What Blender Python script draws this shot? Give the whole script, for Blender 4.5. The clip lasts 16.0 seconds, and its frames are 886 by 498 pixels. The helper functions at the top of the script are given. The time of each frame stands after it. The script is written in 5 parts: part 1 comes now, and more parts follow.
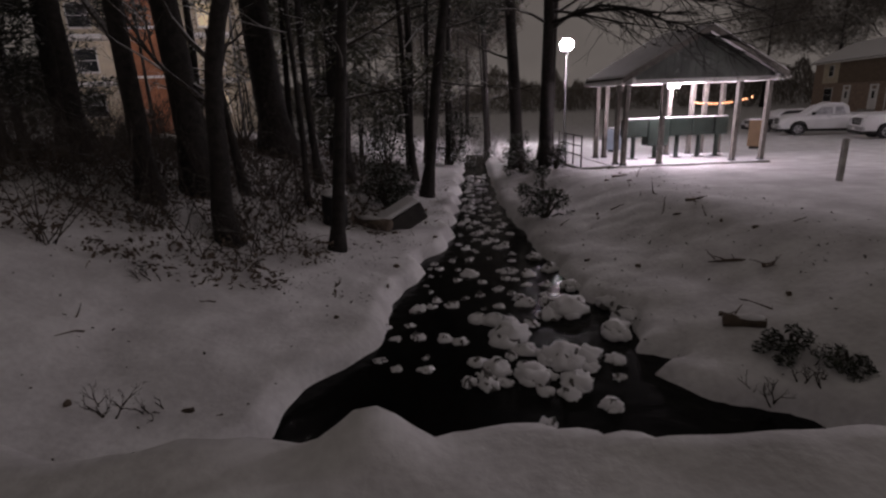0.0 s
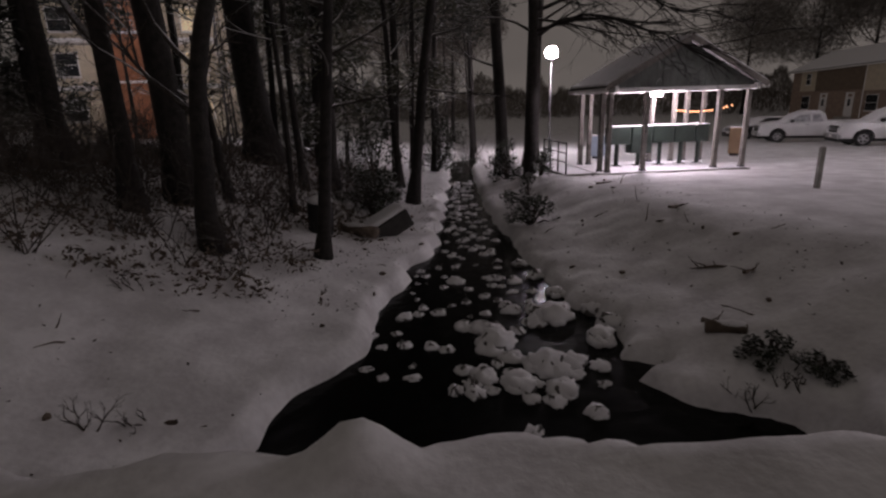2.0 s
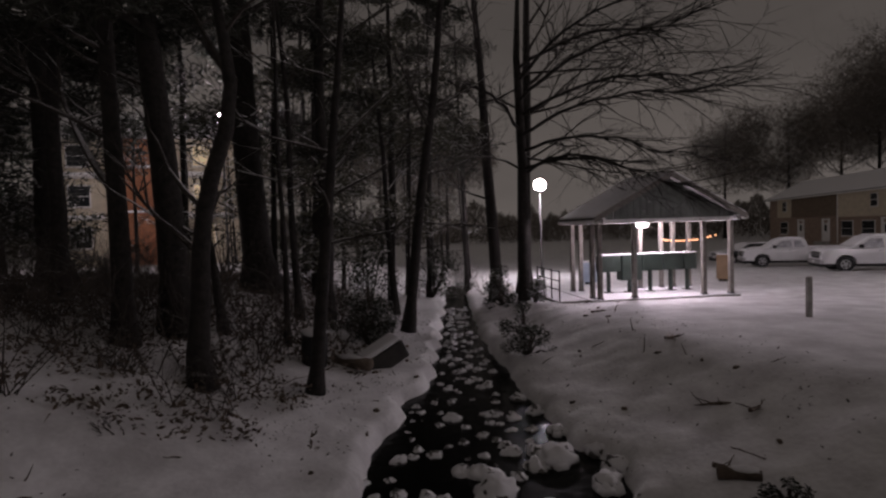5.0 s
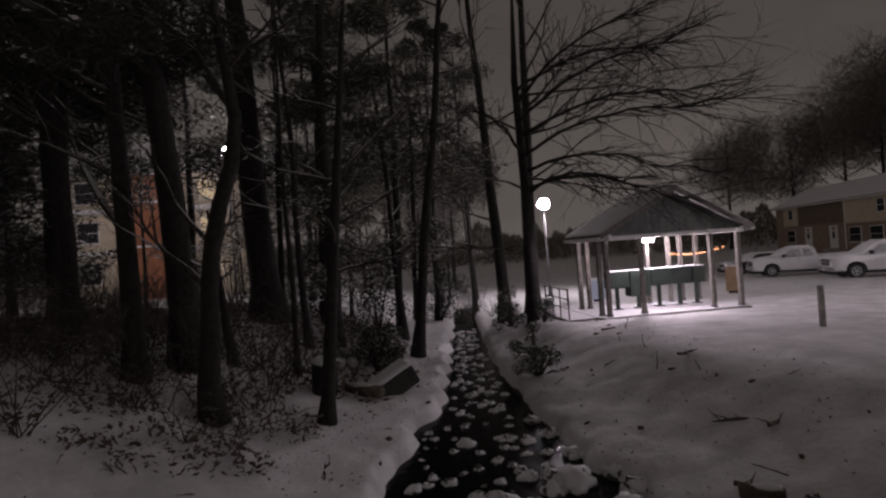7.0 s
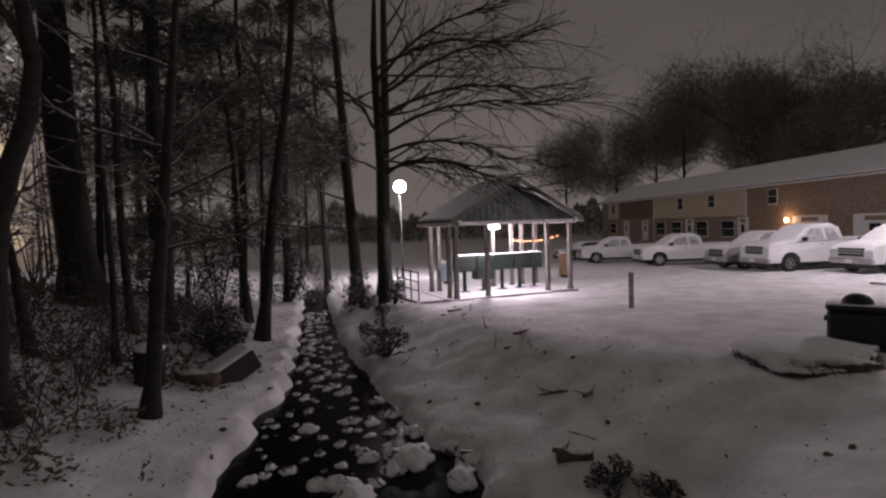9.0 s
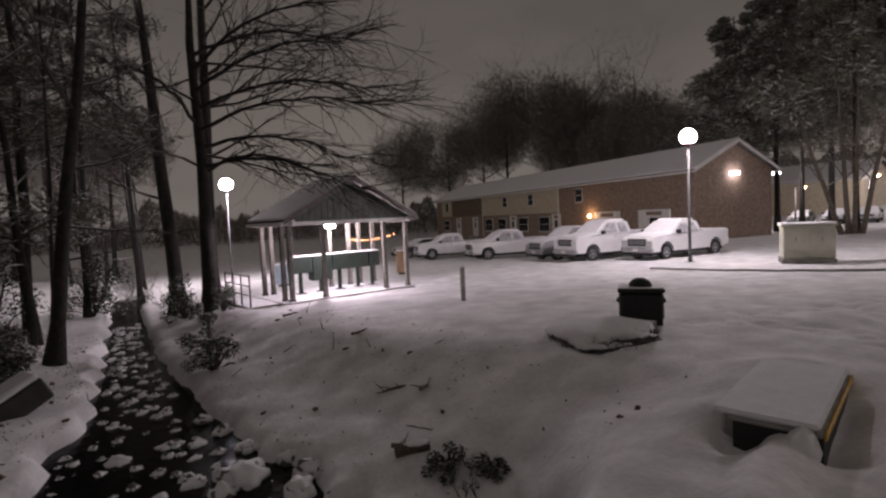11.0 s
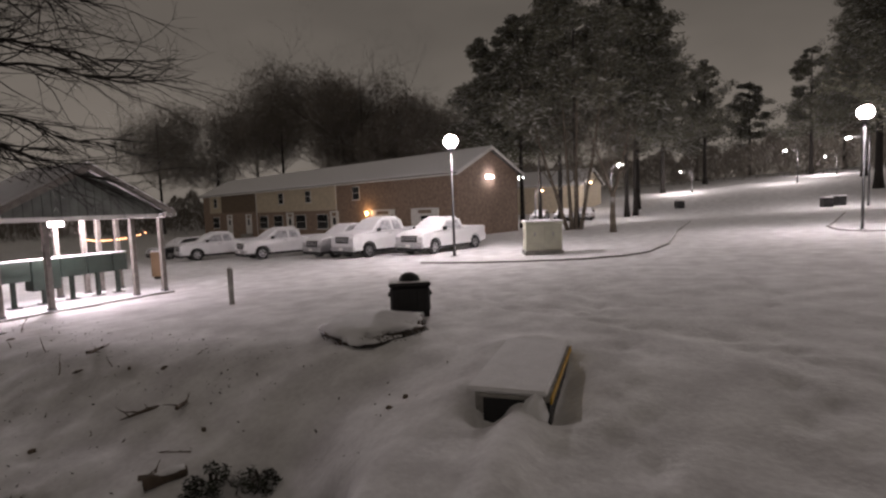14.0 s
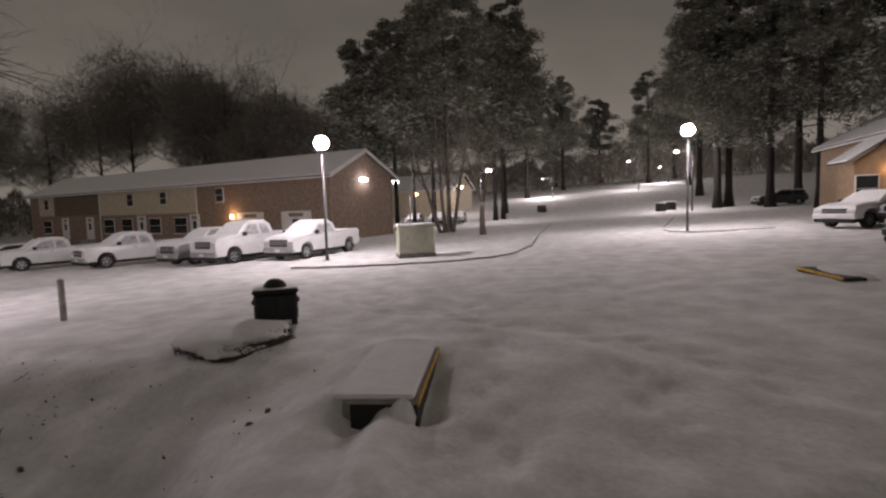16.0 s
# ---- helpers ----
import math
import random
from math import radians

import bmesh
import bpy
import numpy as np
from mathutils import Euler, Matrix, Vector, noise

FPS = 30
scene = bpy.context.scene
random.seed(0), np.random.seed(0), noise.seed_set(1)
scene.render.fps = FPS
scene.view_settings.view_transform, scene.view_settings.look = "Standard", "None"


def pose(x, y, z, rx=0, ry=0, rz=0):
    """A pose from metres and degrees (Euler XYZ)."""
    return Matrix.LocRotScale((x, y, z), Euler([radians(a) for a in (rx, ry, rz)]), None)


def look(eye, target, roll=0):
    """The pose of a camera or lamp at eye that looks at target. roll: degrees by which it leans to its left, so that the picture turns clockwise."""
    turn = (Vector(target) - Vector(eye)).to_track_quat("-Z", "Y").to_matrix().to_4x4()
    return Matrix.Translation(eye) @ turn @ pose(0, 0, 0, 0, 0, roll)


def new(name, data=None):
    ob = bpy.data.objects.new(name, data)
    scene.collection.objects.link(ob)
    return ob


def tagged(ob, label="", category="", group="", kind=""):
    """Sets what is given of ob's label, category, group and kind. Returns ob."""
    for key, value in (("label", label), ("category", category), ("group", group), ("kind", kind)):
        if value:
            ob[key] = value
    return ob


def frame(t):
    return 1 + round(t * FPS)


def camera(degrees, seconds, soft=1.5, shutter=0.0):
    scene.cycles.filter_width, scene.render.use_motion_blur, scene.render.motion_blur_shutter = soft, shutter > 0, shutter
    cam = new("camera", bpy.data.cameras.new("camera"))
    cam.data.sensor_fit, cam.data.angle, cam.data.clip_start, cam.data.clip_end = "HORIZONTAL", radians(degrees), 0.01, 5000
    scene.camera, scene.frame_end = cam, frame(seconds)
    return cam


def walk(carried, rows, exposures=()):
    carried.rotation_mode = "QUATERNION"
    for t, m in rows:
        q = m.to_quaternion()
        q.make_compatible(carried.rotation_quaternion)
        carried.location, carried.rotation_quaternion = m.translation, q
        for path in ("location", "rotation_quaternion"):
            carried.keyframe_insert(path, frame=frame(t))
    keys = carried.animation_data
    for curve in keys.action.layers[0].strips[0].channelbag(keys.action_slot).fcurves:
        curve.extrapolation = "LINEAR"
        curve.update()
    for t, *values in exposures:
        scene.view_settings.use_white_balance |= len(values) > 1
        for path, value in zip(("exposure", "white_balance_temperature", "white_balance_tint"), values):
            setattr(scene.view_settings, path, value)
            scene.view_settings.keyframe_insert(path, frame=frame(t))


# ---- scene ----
cam = camera(80.9, 16.0, soft=2.4)
PATH = [
    (0.0, (0.000, 0.000, 1.700), (-0.045, 4.809, 0.331), -1.98),
    (0.5, (-0.001, -0.008, 1.708), (0.022, 4.790, 0.304), -1.65),
    (1.0, (0.003, -0.007, 1.708), (0.044, 4.789, 0.295), -1.69),
    (1.5, (0.005, -0.005, 1.721), (0.063, 4.796, 0.324), -1.74),
    (2.0, (0.005, -0.010, 1.736), (0.092, 4.811, 0.413), -1.74),
    (2.5, (0.010, -0.007, 1.752), (0.121, 4.859, 0.607), -1.77),
    (3.0, (0.000, -0.006, 1.799), (0.137, 4.908, 0.884), -1.70),
    (3.5, (-0.004, 0.003, 1.842), (0.142, 4.951, 1.141), -1.78),
    (4.0, (0.000, 0.005, 1.883), (0.160, 4.977, 1.382), -1.65),
    (4.5, (-0.003, -0.002, 1.911), (0.177, 4.984, 1.591), -1.49),
    (7.0, (-0.011, -0.027, 1.958), (0.118, 4.971, 1.996), -4.08),
    (7.5, (0.003, -0.020, 1.947), (0.143, 4.978, 1.925), -3.21),
    (8.0, (0.056, 0.008, 1.965), (0.710, 4.964, 1.858), -2.13),
    (8.5, (0.084, 0.026, 1.975), (1.158, 4.906, 1.796), -1.87),
    (9.0, (0.109, 0.034, 1.978), (1.575, 4.810, 1.761), -1.89),
    (9.5, (0.126, 0.032, 1.987), (2.017, 4.654, 1.744), -1.99),
    (12.0, (0.222, 0.007, 1.994), (3.531, 3.740, 1.661), -2.76),
    (12.5, (0.241, 0.013, 1.995), (3.787, 3.520, 1.637), -2.50),
    (13.0, (0.267, 0.007, 1.993), (4.056, 3.247, 1.614), -2.21),
    (13.5, (0.289, -0.010, 1.995), (4.286, 2.968, 1.603), -2.04),
    (14.0, (0.323, -0.031, 1.992), (4.574, 2.569, 1.583), -2.17),
    (14.5, (0.360, -0.063, 1.996), (4.802, 2.195, 1.581), -2.22),
    (15.0, (0.373, -0.077, 1.996), (4.938, 1.921, 1.580), -2.02),
    (15.5, (0.398, -0.092, 1.990), (5.067, 1.648, 1.575), -1.99),
    (16.0, (0.421, -0.106, 1.983), (5.164, 1.420, 1.565), -1.86),
]
EXPOSURES = [(0.0, -0.63, 6620, 10), (3.0, -0.74, 6620, 10), (4.5, -0.8, 6620, 10), (7.0, -0.88, 6620, 10), (8.0, -0.66, 6620, 10), (9.0, -0.42, 6640, 10), (12.0, -0.2, 6780, 7), (14.0, -0.05, 6930, 5), (16.0, 0.02, 6930, 5)]
walk(cam, [(t, look(e, g, r)) for t, e, g, r in PATH], EXPOSURES)

# ---- night sky: low cloud lit by the town ----
world = bpy.data.worlds.new("night_sky")
scene.world = world
world.use_nodes = True
wn, wl = world.node_tree.nodes, world.node_tree.links
wbg = wn["Background"]
wco = wn.new("ShaderNodeTexCoord")
wmap = wn.new("ShaderNodeMapping")
wmap.inputs["Scale"].default_value = (1.2, 1.2, 3.0)
wno = wn.new("ShaderNodeTexNoise")
wno.inputs["Scale"].default_value = 1.6
wno.inputs["Detail"].default_value = 4
wra = wn.new("ShaderNodeValToRGB")
wra.color_ramp.elements[0].position, wra.color_ramp.elements[0].color = 0.3, (0.086, 0.075, 0.071, 1)
wra.color_ramp.elements[1].position, wra.color_ramp.elements[1].color = 0.75, (0.132, 0.114, 0.107, 1)
wl.new(wco.outputs["Generated"], wmap.inputs["Vector"])
wl.new(wmap.outputs["Vector"], wno.inputs["Vector"])
wl.new(wno.outputs["Fac"], wra.inputs["Fac"])
wl.new(wra.outputs["Color"], wbg.inputs["Color"])
wsep = wn.new("ShaderNodeSeparateXYZ")
wglow = wn.new("ShaderNodeMapRange")
wglow.inputs["From Min"].default_value, wglow.inputs["From Max"].default_value = 0.0, 0.34
wglow.inputs["To Min"].default_value, wglow.inputs["To Max"].default_value = 1.95, 1.12
wl.new(wco.outputs["Generated"], wsep.inputs[0])
wl.new(wsep.outputs["Z"], wglow.inputs["Value"])
wl.new(wglow.outputs["Result"], wbg.inputs["Strength"])


def lamp_light(name, place, watts, colour=(1.0, 0.88, 0.95), radius=0.18):
    data = bpy.data.lights.new(name, "POINT")
    data.energy, data.color, data.shadow_soft_size = watts, colour, radius
    ob = new(name, data)
    ob.location = place
    return ob


# ---- materials ----
def material(name, colour, rough=0.7, scale=4.0, vary=0.25, bump=0.2, fine=40.0, metal=0.0, snow=0.0, edge=0.55, emit=None, power=0.0, tint=None, island=False, detail=5):
    """A surface with coarse and fine variation; snow: how much of it lies on what faces up."""
    m = bpy.data.materials.new(name)
    m.use_nodes = True
    n, l = m.node_tree.nodes, m.node_tree.links
    b = n["Principled BSDF"]
    co = n.new("ShaderNodeTexCoord")
    geo = n.new("ShaderNodeNewGeometry")
    big = n.new("ShaderNodeTexNoise")
    big.inputs["Scale"].default_value, big.inputs["Detail"].default_value = scale, detail
    small = n.new("ShaderNodeTexNoise")
    small.inputs["Scale"].default_value, small.inputs["Detail"].default_value = fine, 3
    for t in (big, small):
        l.new(geo.outputs["Position"], t.inputs["Vector"])
    ramp = n.new("ShaderNodeValToRGB")
    lo = [c * (1 - vary) for c in colour]
    hi = [min(1, c * (1 + vary)) for c in (tint or colour)]
    ramp.color_ramp.elements[0].position, ramp.color_ramp.elements[0].color = 0.32, (*lo, 1)
    ramp.color_ramp.elements[1].position, ramp.color_ramp.elements[1].color = 0.7, (*hi, 1)
    mix = n.new("ShaderNodeMath")
    mix.operation = "MULTIPLY_ADD"
    mix.inputs[1].default_value, mix.inputs[2].default_value = 0.35, -0.17
    l.new(small.outputs["Fac"], mix.inputs[0])
    add = n.new("ShaderNodeMath")
    l.new(big.outputs["Fac"], add.inputs[0])
    l.new(mix.outputs[0], add.inputs[1])
    l.new(add.outputs[0], ramp.inputs["Fac"])
    colour_out = ramp.outputs["Color"]
    rough_out = None
    if snow:
        sep = n.new("ShaderNodeSeparateXYZ")
        l.new(geo.outputs["Normal"], sep.inputs[0])
        mr = n.new("ShaderNodeMapRange")
        mr.inputs["From Min"].default_value, mr.inputs["From Max"].default_value = edge - 0.12, edge + 0.12
        mr.inputs["To Max"].default_value = snow
        j = n.new("ShaderNodeMath")
        j.operation = "MULTIPLY_ADD"
        j.inputs[1].default_value, j.inputs[2].default_value = 0.7, -0.35
        l.new(small.outputs["Fac"], j.inputs[0])
        s = n.new("ShaderNodeMath")
        l.new(sep.outputs["Z"], s.inputs[0])
        l.new(j.outputs[0], s.inputs[1])
        l.new(s.outputs[0], mr.inputs["Value"])
        cm = n.new("ShaderNodeMix")
        cm.data_type = "RGBA"
        l.new(mr.outputs["Result"], cm.inputs["Factor"])
        l.new(colour_out, cm.inputs["A"])
        cm.inputs["B"].default_value = (0.8, 0.8, 0.82, 1)
        colour_out = cm.outputs["Result"]
    l.new(colour_out, b.inputs["Base Color"])
    b.inputs["Roughness"].default_value, b.inputs["Metallic"].default_value = rough, metal
    if bump:
        bp = n.new("ShaderNodeBump")
        bp.inputs["Strength"].default_value, bp.inputs["Distance"].default_value = bump, 0.03
        l.new(add.outputs[0], bp.inputs["Height"])
        l.new(bp.outputs["Normal"], b.inputs["Normal"])
    if emit:
        b.inputs["Emission Color"].default_value, b.inputs["Emission Strength"].default_value = (*emit, 1), power
    return m


SNOW = material("snow", (0.72, 0.71, 0.72), 0.85, 1.6, 0.14, 0.7, 14, tint=(0.77, 0.77, 0.78))
CAP = material("settled_snow", (0.80, 0.80, 0.82), 0.8, 5, 0.05, 0.3, 40)
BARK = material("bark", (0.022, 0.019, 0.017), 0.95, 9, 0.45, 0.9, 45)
BARK_SNOWY = material("snow_dusted_bark", (0.040, 0.034, 0.029), 0.95, 9, 0.4, 0.7, 45, snow=0.85, edge=0.62)
# far twigs: snow-dusted, with distance haze also put into the paler base colour
TWIG_FAR = material("haze_paled_frosted_twigs", (0.17, 0.152, 0.128), 0.9, 0.4, 0.25, 0.0, 3, snow=0.55, edge=0.65)
TWIG = material("twig", (0.05, 0.041, 0.034), 0.9, 6, 0.4, 0.0, 50, snow=0.4, edge=0.8)
# needles in two copies: the first paled for haze over the roadside crowns
NEEDLE = material("paled_pine_needles", (0.092, 0.092, 0.066), 0.85, 0.5, 0.35, 0.0, 5, snow=0.8, edge=0.5)
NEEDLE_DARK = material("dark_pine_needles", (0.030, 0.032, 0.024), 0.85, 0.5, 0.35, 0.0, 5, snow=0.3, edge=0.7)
LEAF = material("evergreen_leaves", (0.028, 0.034, 0.020), 0.7, 3, 0.4, 0.0, 30, snow=0.55, edge=0.75)
STONE = material("wet_stone", (0.10, 0.095, 0.09), 0.45, 5, 0.4, 0.6, 35)
MUD = material("creek_bed", (0.03, 0.027, 0.024), 0.6, 4, 0.4, 0.4, 30)
GREEN = material("dark_green_enamel", (0.024, 0.038, 0.030), 0.5, 3, 0.2, 0.1, 60)
POST = material("weathered_post_timber", (0.17, 0.155, 0.14), 0.8, 7, 0.3, 0.4, 50)
WHITE = material("white_paint", (0.72, 0.71, 0.69), 0.55, 4, 0.08, 0.1, 40)
SIDING = material("grey_board_siding", (0.115, 0.125, 0.115), 0.8, 3, 0.22, 0.25, 35)
SHINGLE = material("roof_shingle", (0.10, 0.095, 0.09), 0.9, 5, 0.3, 0.4, 50)
BRICK = material("brown_brick", (0.27, 0.20, 0.155), 0.85, 4, 0.25, 0.35, 30)
BEIGE = material("beige_siding", (0.56, 0.49, 0.37), 0.75, 2.5, 0.12, 0.15, 30)
TAN = material("tan_siding", (0.36, 0.245, 0.155), 0.75, 2.5, 0.15, 0.15, 30)
ORANGE = material("orange_brick", (0.32, 0.135, 0.07), 0.8, 3, 0.2, 0.3, 30)
PANEL = material("dark_panelling", (0.16, 0.12, 0.085), 0.8, 4, 0.25, 0.2, 40)
GLASS = material("dark_window_glass", (0.02, 0.022, 0.026), 0.08, 2, 0.1, 0.0, 10)
PAINT_WHITE = material("white_car_paint", (0.62, 0.62, 0.63), 0.3, 2, 0.06, 0.05, 40, snow=0.95, edge=0.5)
PAINT_SILVER = material("silver_car_paint", (0.36, 0.36, 0.37), 0.3, 2, 0.08, 0.05, 40, metal=0.4, snow=0.95, edge=0.5)
PAINT_DARK = material("dark_car_paint", (0.045, 0.046, 0.05), 0.3, 2, 0.1, 0.05, 40, snow=0.95, edge=0.6)
TYRE = material("tyre_rubber", (0.025, 0.025, 0.026), 0.9, 8, 0.2, 0.2, 60)
STEEL = material("dull_steel", (0.38, 0.38, 0.39), 0.45, 5, 0.15, 0.1, 50, metal=0.8)
BLACK = material("black_plastic", (0.011, 0.011, 0.012), 0.6, 5, 0.3, 0.15, 50)
GALV = material("grey_lamp_metal", (0.12, 0.12, 0.125), 0.6, 5, 0.15, 0.1, 50, metal=0.2)
CRATE = material("pale_green_metal_cabinet", (0.52, 0.52, 0.42), 0.55, 2.5, 0.12, 0.1, 40)
POLE = material("grey_pole_paint", (0.075, 0.075, 0.078), 0.6, 5, 0.2, 0.1, 50)
# lighter copy of the bark: lamp light on the roadside stems put into the colour
BARK_LAMPLIT = material("lamplit_bark", (0.13, 0.11, 0.088), 0.95, 6, 0.35, 0.5, 40, snow=0.6, edge=0.6)
FROST = material("frosted_window_glass", (0.34, 0.34, 0.36), 0.5, 5, 0.35, 0.1, 30)
LEAF_LITTER = material("dead_leaves", (0.045, 0.035, 0.026), 0.9, 6, 0.4, 0.0, 30)
BLUEBOX = material("pale_blue_paint", (0.38, 0.46, 0.55), 0.5, 3, 0.1, 0.1, 40)
CONCRETE = material("concrete", (0.32, 0.31, 0.29), 0.9, 5, 0.25, 0.5, 45)
KERB = material("snowy_kerb_concrete", (0.17, 0.165, 0.155), 0.9, 5, 0.25, 0.4, 45, snow=0.9, edge=0.62)
YELLOW = material("yellow_kerb_paint", (0.60, 0.36, 0.04), 0.6, 8, 0.25, 0.2, 60)
WOOD = material("old_wood", (0.11, 0.085, 0.065), 0.9, 6, 0.4, 0.5, 45)
GLOW = material("lamp_glass", (0.9, 0.9, 0.9), 0.4, 3, 0.02, 0.0, 10, emit=(1.0, 0.88, 0.97), power=600)
FIXTURE = material("fixture_glass", (0.9, 0.9, 0.9), 0.4, 3, 0.02, 0.0, 10, emit=(1.0, 0.88, 1.0), power=30)
FAINT = material("far_lamp_glass", (0.9, 0.9, 0.9), 0.4, 3, 0.02, 0.0, 10, emit=(0.95, 0.93, 1.0), power=25)
LIT = material("lit_window_glass", (0.6, 0.5, 0.35), 0.3, 3, 0.05, 0.0, 10, emit=(1.0, 0.78, 0.5), power=0.5)
WARM = material("warm_lamp_glass", (0.9, 0.7, 0.5), 0.4, 3, 0.02, 0.0, 10, emit=(1.0, 0.55, 0.25), power=14)
BULB = material("orange_bulb", (0.9, 0.5, 0.3), 0.4, 3, 0.02, 0.0, 10, emit=(1.0, 0.42, 0.20), power=4)
REFLECT = material("headlight_lens", (0.6, 0.6, 0.62), 0.12, 3, 0.1, 0.0, 30)

water_m = bpy.data.materials.new("black_water")
water_m.use_nodes = True
_n, _l = water_m.node_tree.nodes, water_m.node_tree.links
_b = _n["Principled BSDF"]
_b.inputs["Base Color"].default_value, _b.inputs["Roughness"].default_value, _b.inputs["IOR"].default_value = (0.005, 0.005, 0.005, 1), 0.18, 1.33
_b.inputs["Specular IOR Level"].default_value = 0.15
_t = _n.new("ShaderNodeTexNoise")
_t.inputs["Scale"].default_value = 5.0
_p = _n.new("ShaderNodeBump")
_p.inputs["Strength"].default_value, _p.inputs["Distance"].default_value = 0.25, 0.05
_g = _n.new("ShaderNodeNewGeometry")
_l.new(_g.outputs["Position"], _t.inputs["Vector"])
_l.new(_t.outputs["Fac"], _p.inputs["Height"])
_l.new(_p.outputs["Normal"], _b.inputs["Normal"])


# ---- mesh building ----
class Build:
    """Collects vertices and faces of one part."""

    def __init__(self):
        self.v, self.f = [], []

    def add(self, verts, faces, m=None):
        k = len(self.v)
        self.v += [tuple(m @ Vector(p)) for p in verts] if m is not None else [tuple(p) for p in verts]
        self.f += [tuple(i + k for i in f) for f in faces]
        return self

    def box(self, x0, x1, y0, y1, z0, z1, c=0.0, m=None):
        lo, hi = (min(x0, x1), min(y0, y1), min(z0, z1)), (max(x0, x1), max(y0, y1), max(z0, z1))
        if c <= 0:
            vs = [((lo, hi)[i & 1][0], (lo, hi)[i >> 1 & 1][1], (lo, hi)[i >> 2][2]) for i in range(8)]
            return self.add(vs, [(0, 2, 3, 1), (4, 5, 7, 6), (0, 1, 5, 4), (2, 6, 7, 3), (0, 4, 6, 2), (1, 3, 7, 5)], m)
        mid = Vector([(a + b) / 2 for a, b in zip(lo, hi)])
        vs = []
        for i in range(8):
            s = (i & 1, i >> 1 & 1, i >> 2)
            full = [(lo, hi)[s[k]][k] for k in range(3)]
            ins = [full[k] + (c if s[k] == 0 else -c) for k in range(3)]
            for k in range(3):
                vs.append(tuple(full[j] if j == k else ins[j] for j in range(3)))
        fs = []
        for k in range(3):
            a, b = (k + 1) % 3, (k + 2) % 3
            for s in (0, 1):
                q = [s << k, (s << k) | (1 << a), (s << k) | (1 << a) | (1 << b), (s << k) | (1 << b)]
                fs.append([3 * i + k for i in q])
            for sa in (0, 1):
                for sb in (0, 1):
                    i0 = (sa << a) | (sb << b)
                    i1 = i0 | (1 << k)
                    fs.append([3 * i0 + a, 3 * i1 + a, 3 * i1 + b, 3 * i0 + b])
        fs += [[3 * i, 3 * i + 1, 3 * i + 2] for i in range(8)]
        out = []
        for f in fs:
            p = [Vector(vs[i]) for i in f]
            nrm = (p[1] - p[0]).cross(p[2] - p[0])
            out.append(tuple(f) if nrm.dot(sum(p, Vector()) / len(p) - mid) > 0 else tuple(reversed(f)))
        return self.add(vs, out, m)

    def tube(self, pts, radii, sides=6, cap=True):
        pts = [Vector(p) for p in pts]
        k, n = len(self.v), len(pts)
        ref = Vector((0, 0, 1)) if abs((pts[-1] - pts[0]).normalized().z) < 0.8 else Vector((1, 0, 0))
        for i, p in enumerate(pts):
            d = (pts[min(i + 1, n - 1)] - pts[max(i - 1, 0)]).normalized()
            a = d.cross(ref).normalized()
            b = a.cross(d)
            for j in range(sides):
                w = 2 * math.pi * j / sides
                self.v.append(tuple(p + (a * math.cos(w) - b * math.sin(w)) * -radii[i]))
        for i in range(n - 1):
            for j in range(sides):
                j2 = (j + 1) % sides
                self.f.append((k + i * sides + j, k + (i + 1) * sides + j, k + (i + 1) * sides + j2, k + i * sides + j2))
        if cap:
            self.f.append(tuple(k + j for j in range(sides)))
            self.f.append(tuple(k + (n - 1) * sides + j for j in reversed(range(sides))))
        return self

    def profile(self, pts, half, m=None):
        """A side outline in x and z, drawn out to both sides; half: its half width at each point."""
        n = len(pts)
        vs = [(x, -h, z) for (x, z), h in zip(pts, half)] + [(x, h, z) for (x, z), h in zip(pts, half)]
        fs = [tuple(range(n)), tuple(reversed(range(n, 2 * n)))]
        fs += [(i, i + n, (i + 1) % n + n, (i + 1) % n) for i in range(n)]
        return self.add(vs, fs, m)

    def blob(self, centre, size, seed, rough=0.22, rings=6, segs=10, low=-1.0):
        """An uneven rounded lump, cut flat below low."""
        cx, cy, cz = centre
        vs = []
        for i in range(rings + 1):
            a = math.pi * i / rings
            for j in range(segs):
                w = 2 * math.pi * j / segs
                d = Vector((math.sin(a) * math.cos(w), math.sin(a) * math.sin(w), math.cos(a)))
                q = d * 1.7 + Vector((seed * 3.1, seed * 1.7, seed))
                r = 1 + rough * (noise.noise(q) + 0.45 * noise.noise(q * 2.6))
                vs.append((cx + size[0] * d.x * r, cy + size[1] * d.y * r, cz + size[2] * max(low, d.z) * r))
        fs = [(i * segs + j, (i + 1) * segs + j, (i + 1) * segs + (j + 1) % segs, i * segs + (j + 1) % segs) for i in range(rings) for j in range(segs)]
        return self.add(vs, fs)


def mesh_of(name, b, mat, smooth=False):
    me = bpy.data.meshes.new(name)
    me.from_pydata(b.v, [], b.f)
    me.materials.append(mat)
    if smooth:
        me.polygons.foreach_set("use_smooth", [True] * len(me.polygons))
    me.update()
    return me


def part(name, b, mat, parent=None, label="", smooth=False):
    ob = new(name, mesh_of(name, b, mat, smooth))
    if parent is not None:
        ob.parent = parent
    if label:
        ob["label"] = label
    return ob


def thing(name, m, label, category, group=""):
    ob = new(name)
    ob.matrix_basis = m
    return tagged(ob, label, category, group)


def at(x, y, turn=0, dz=0.0):
    return pose(x, y, float(ground(x, y)) + dz, 0, 0, turn)


# ---- the ground ----
def ss(t):
    t = np.clip(t, 0.0, 1.0)
    return t * t * (3.0 - 2.0 * t)


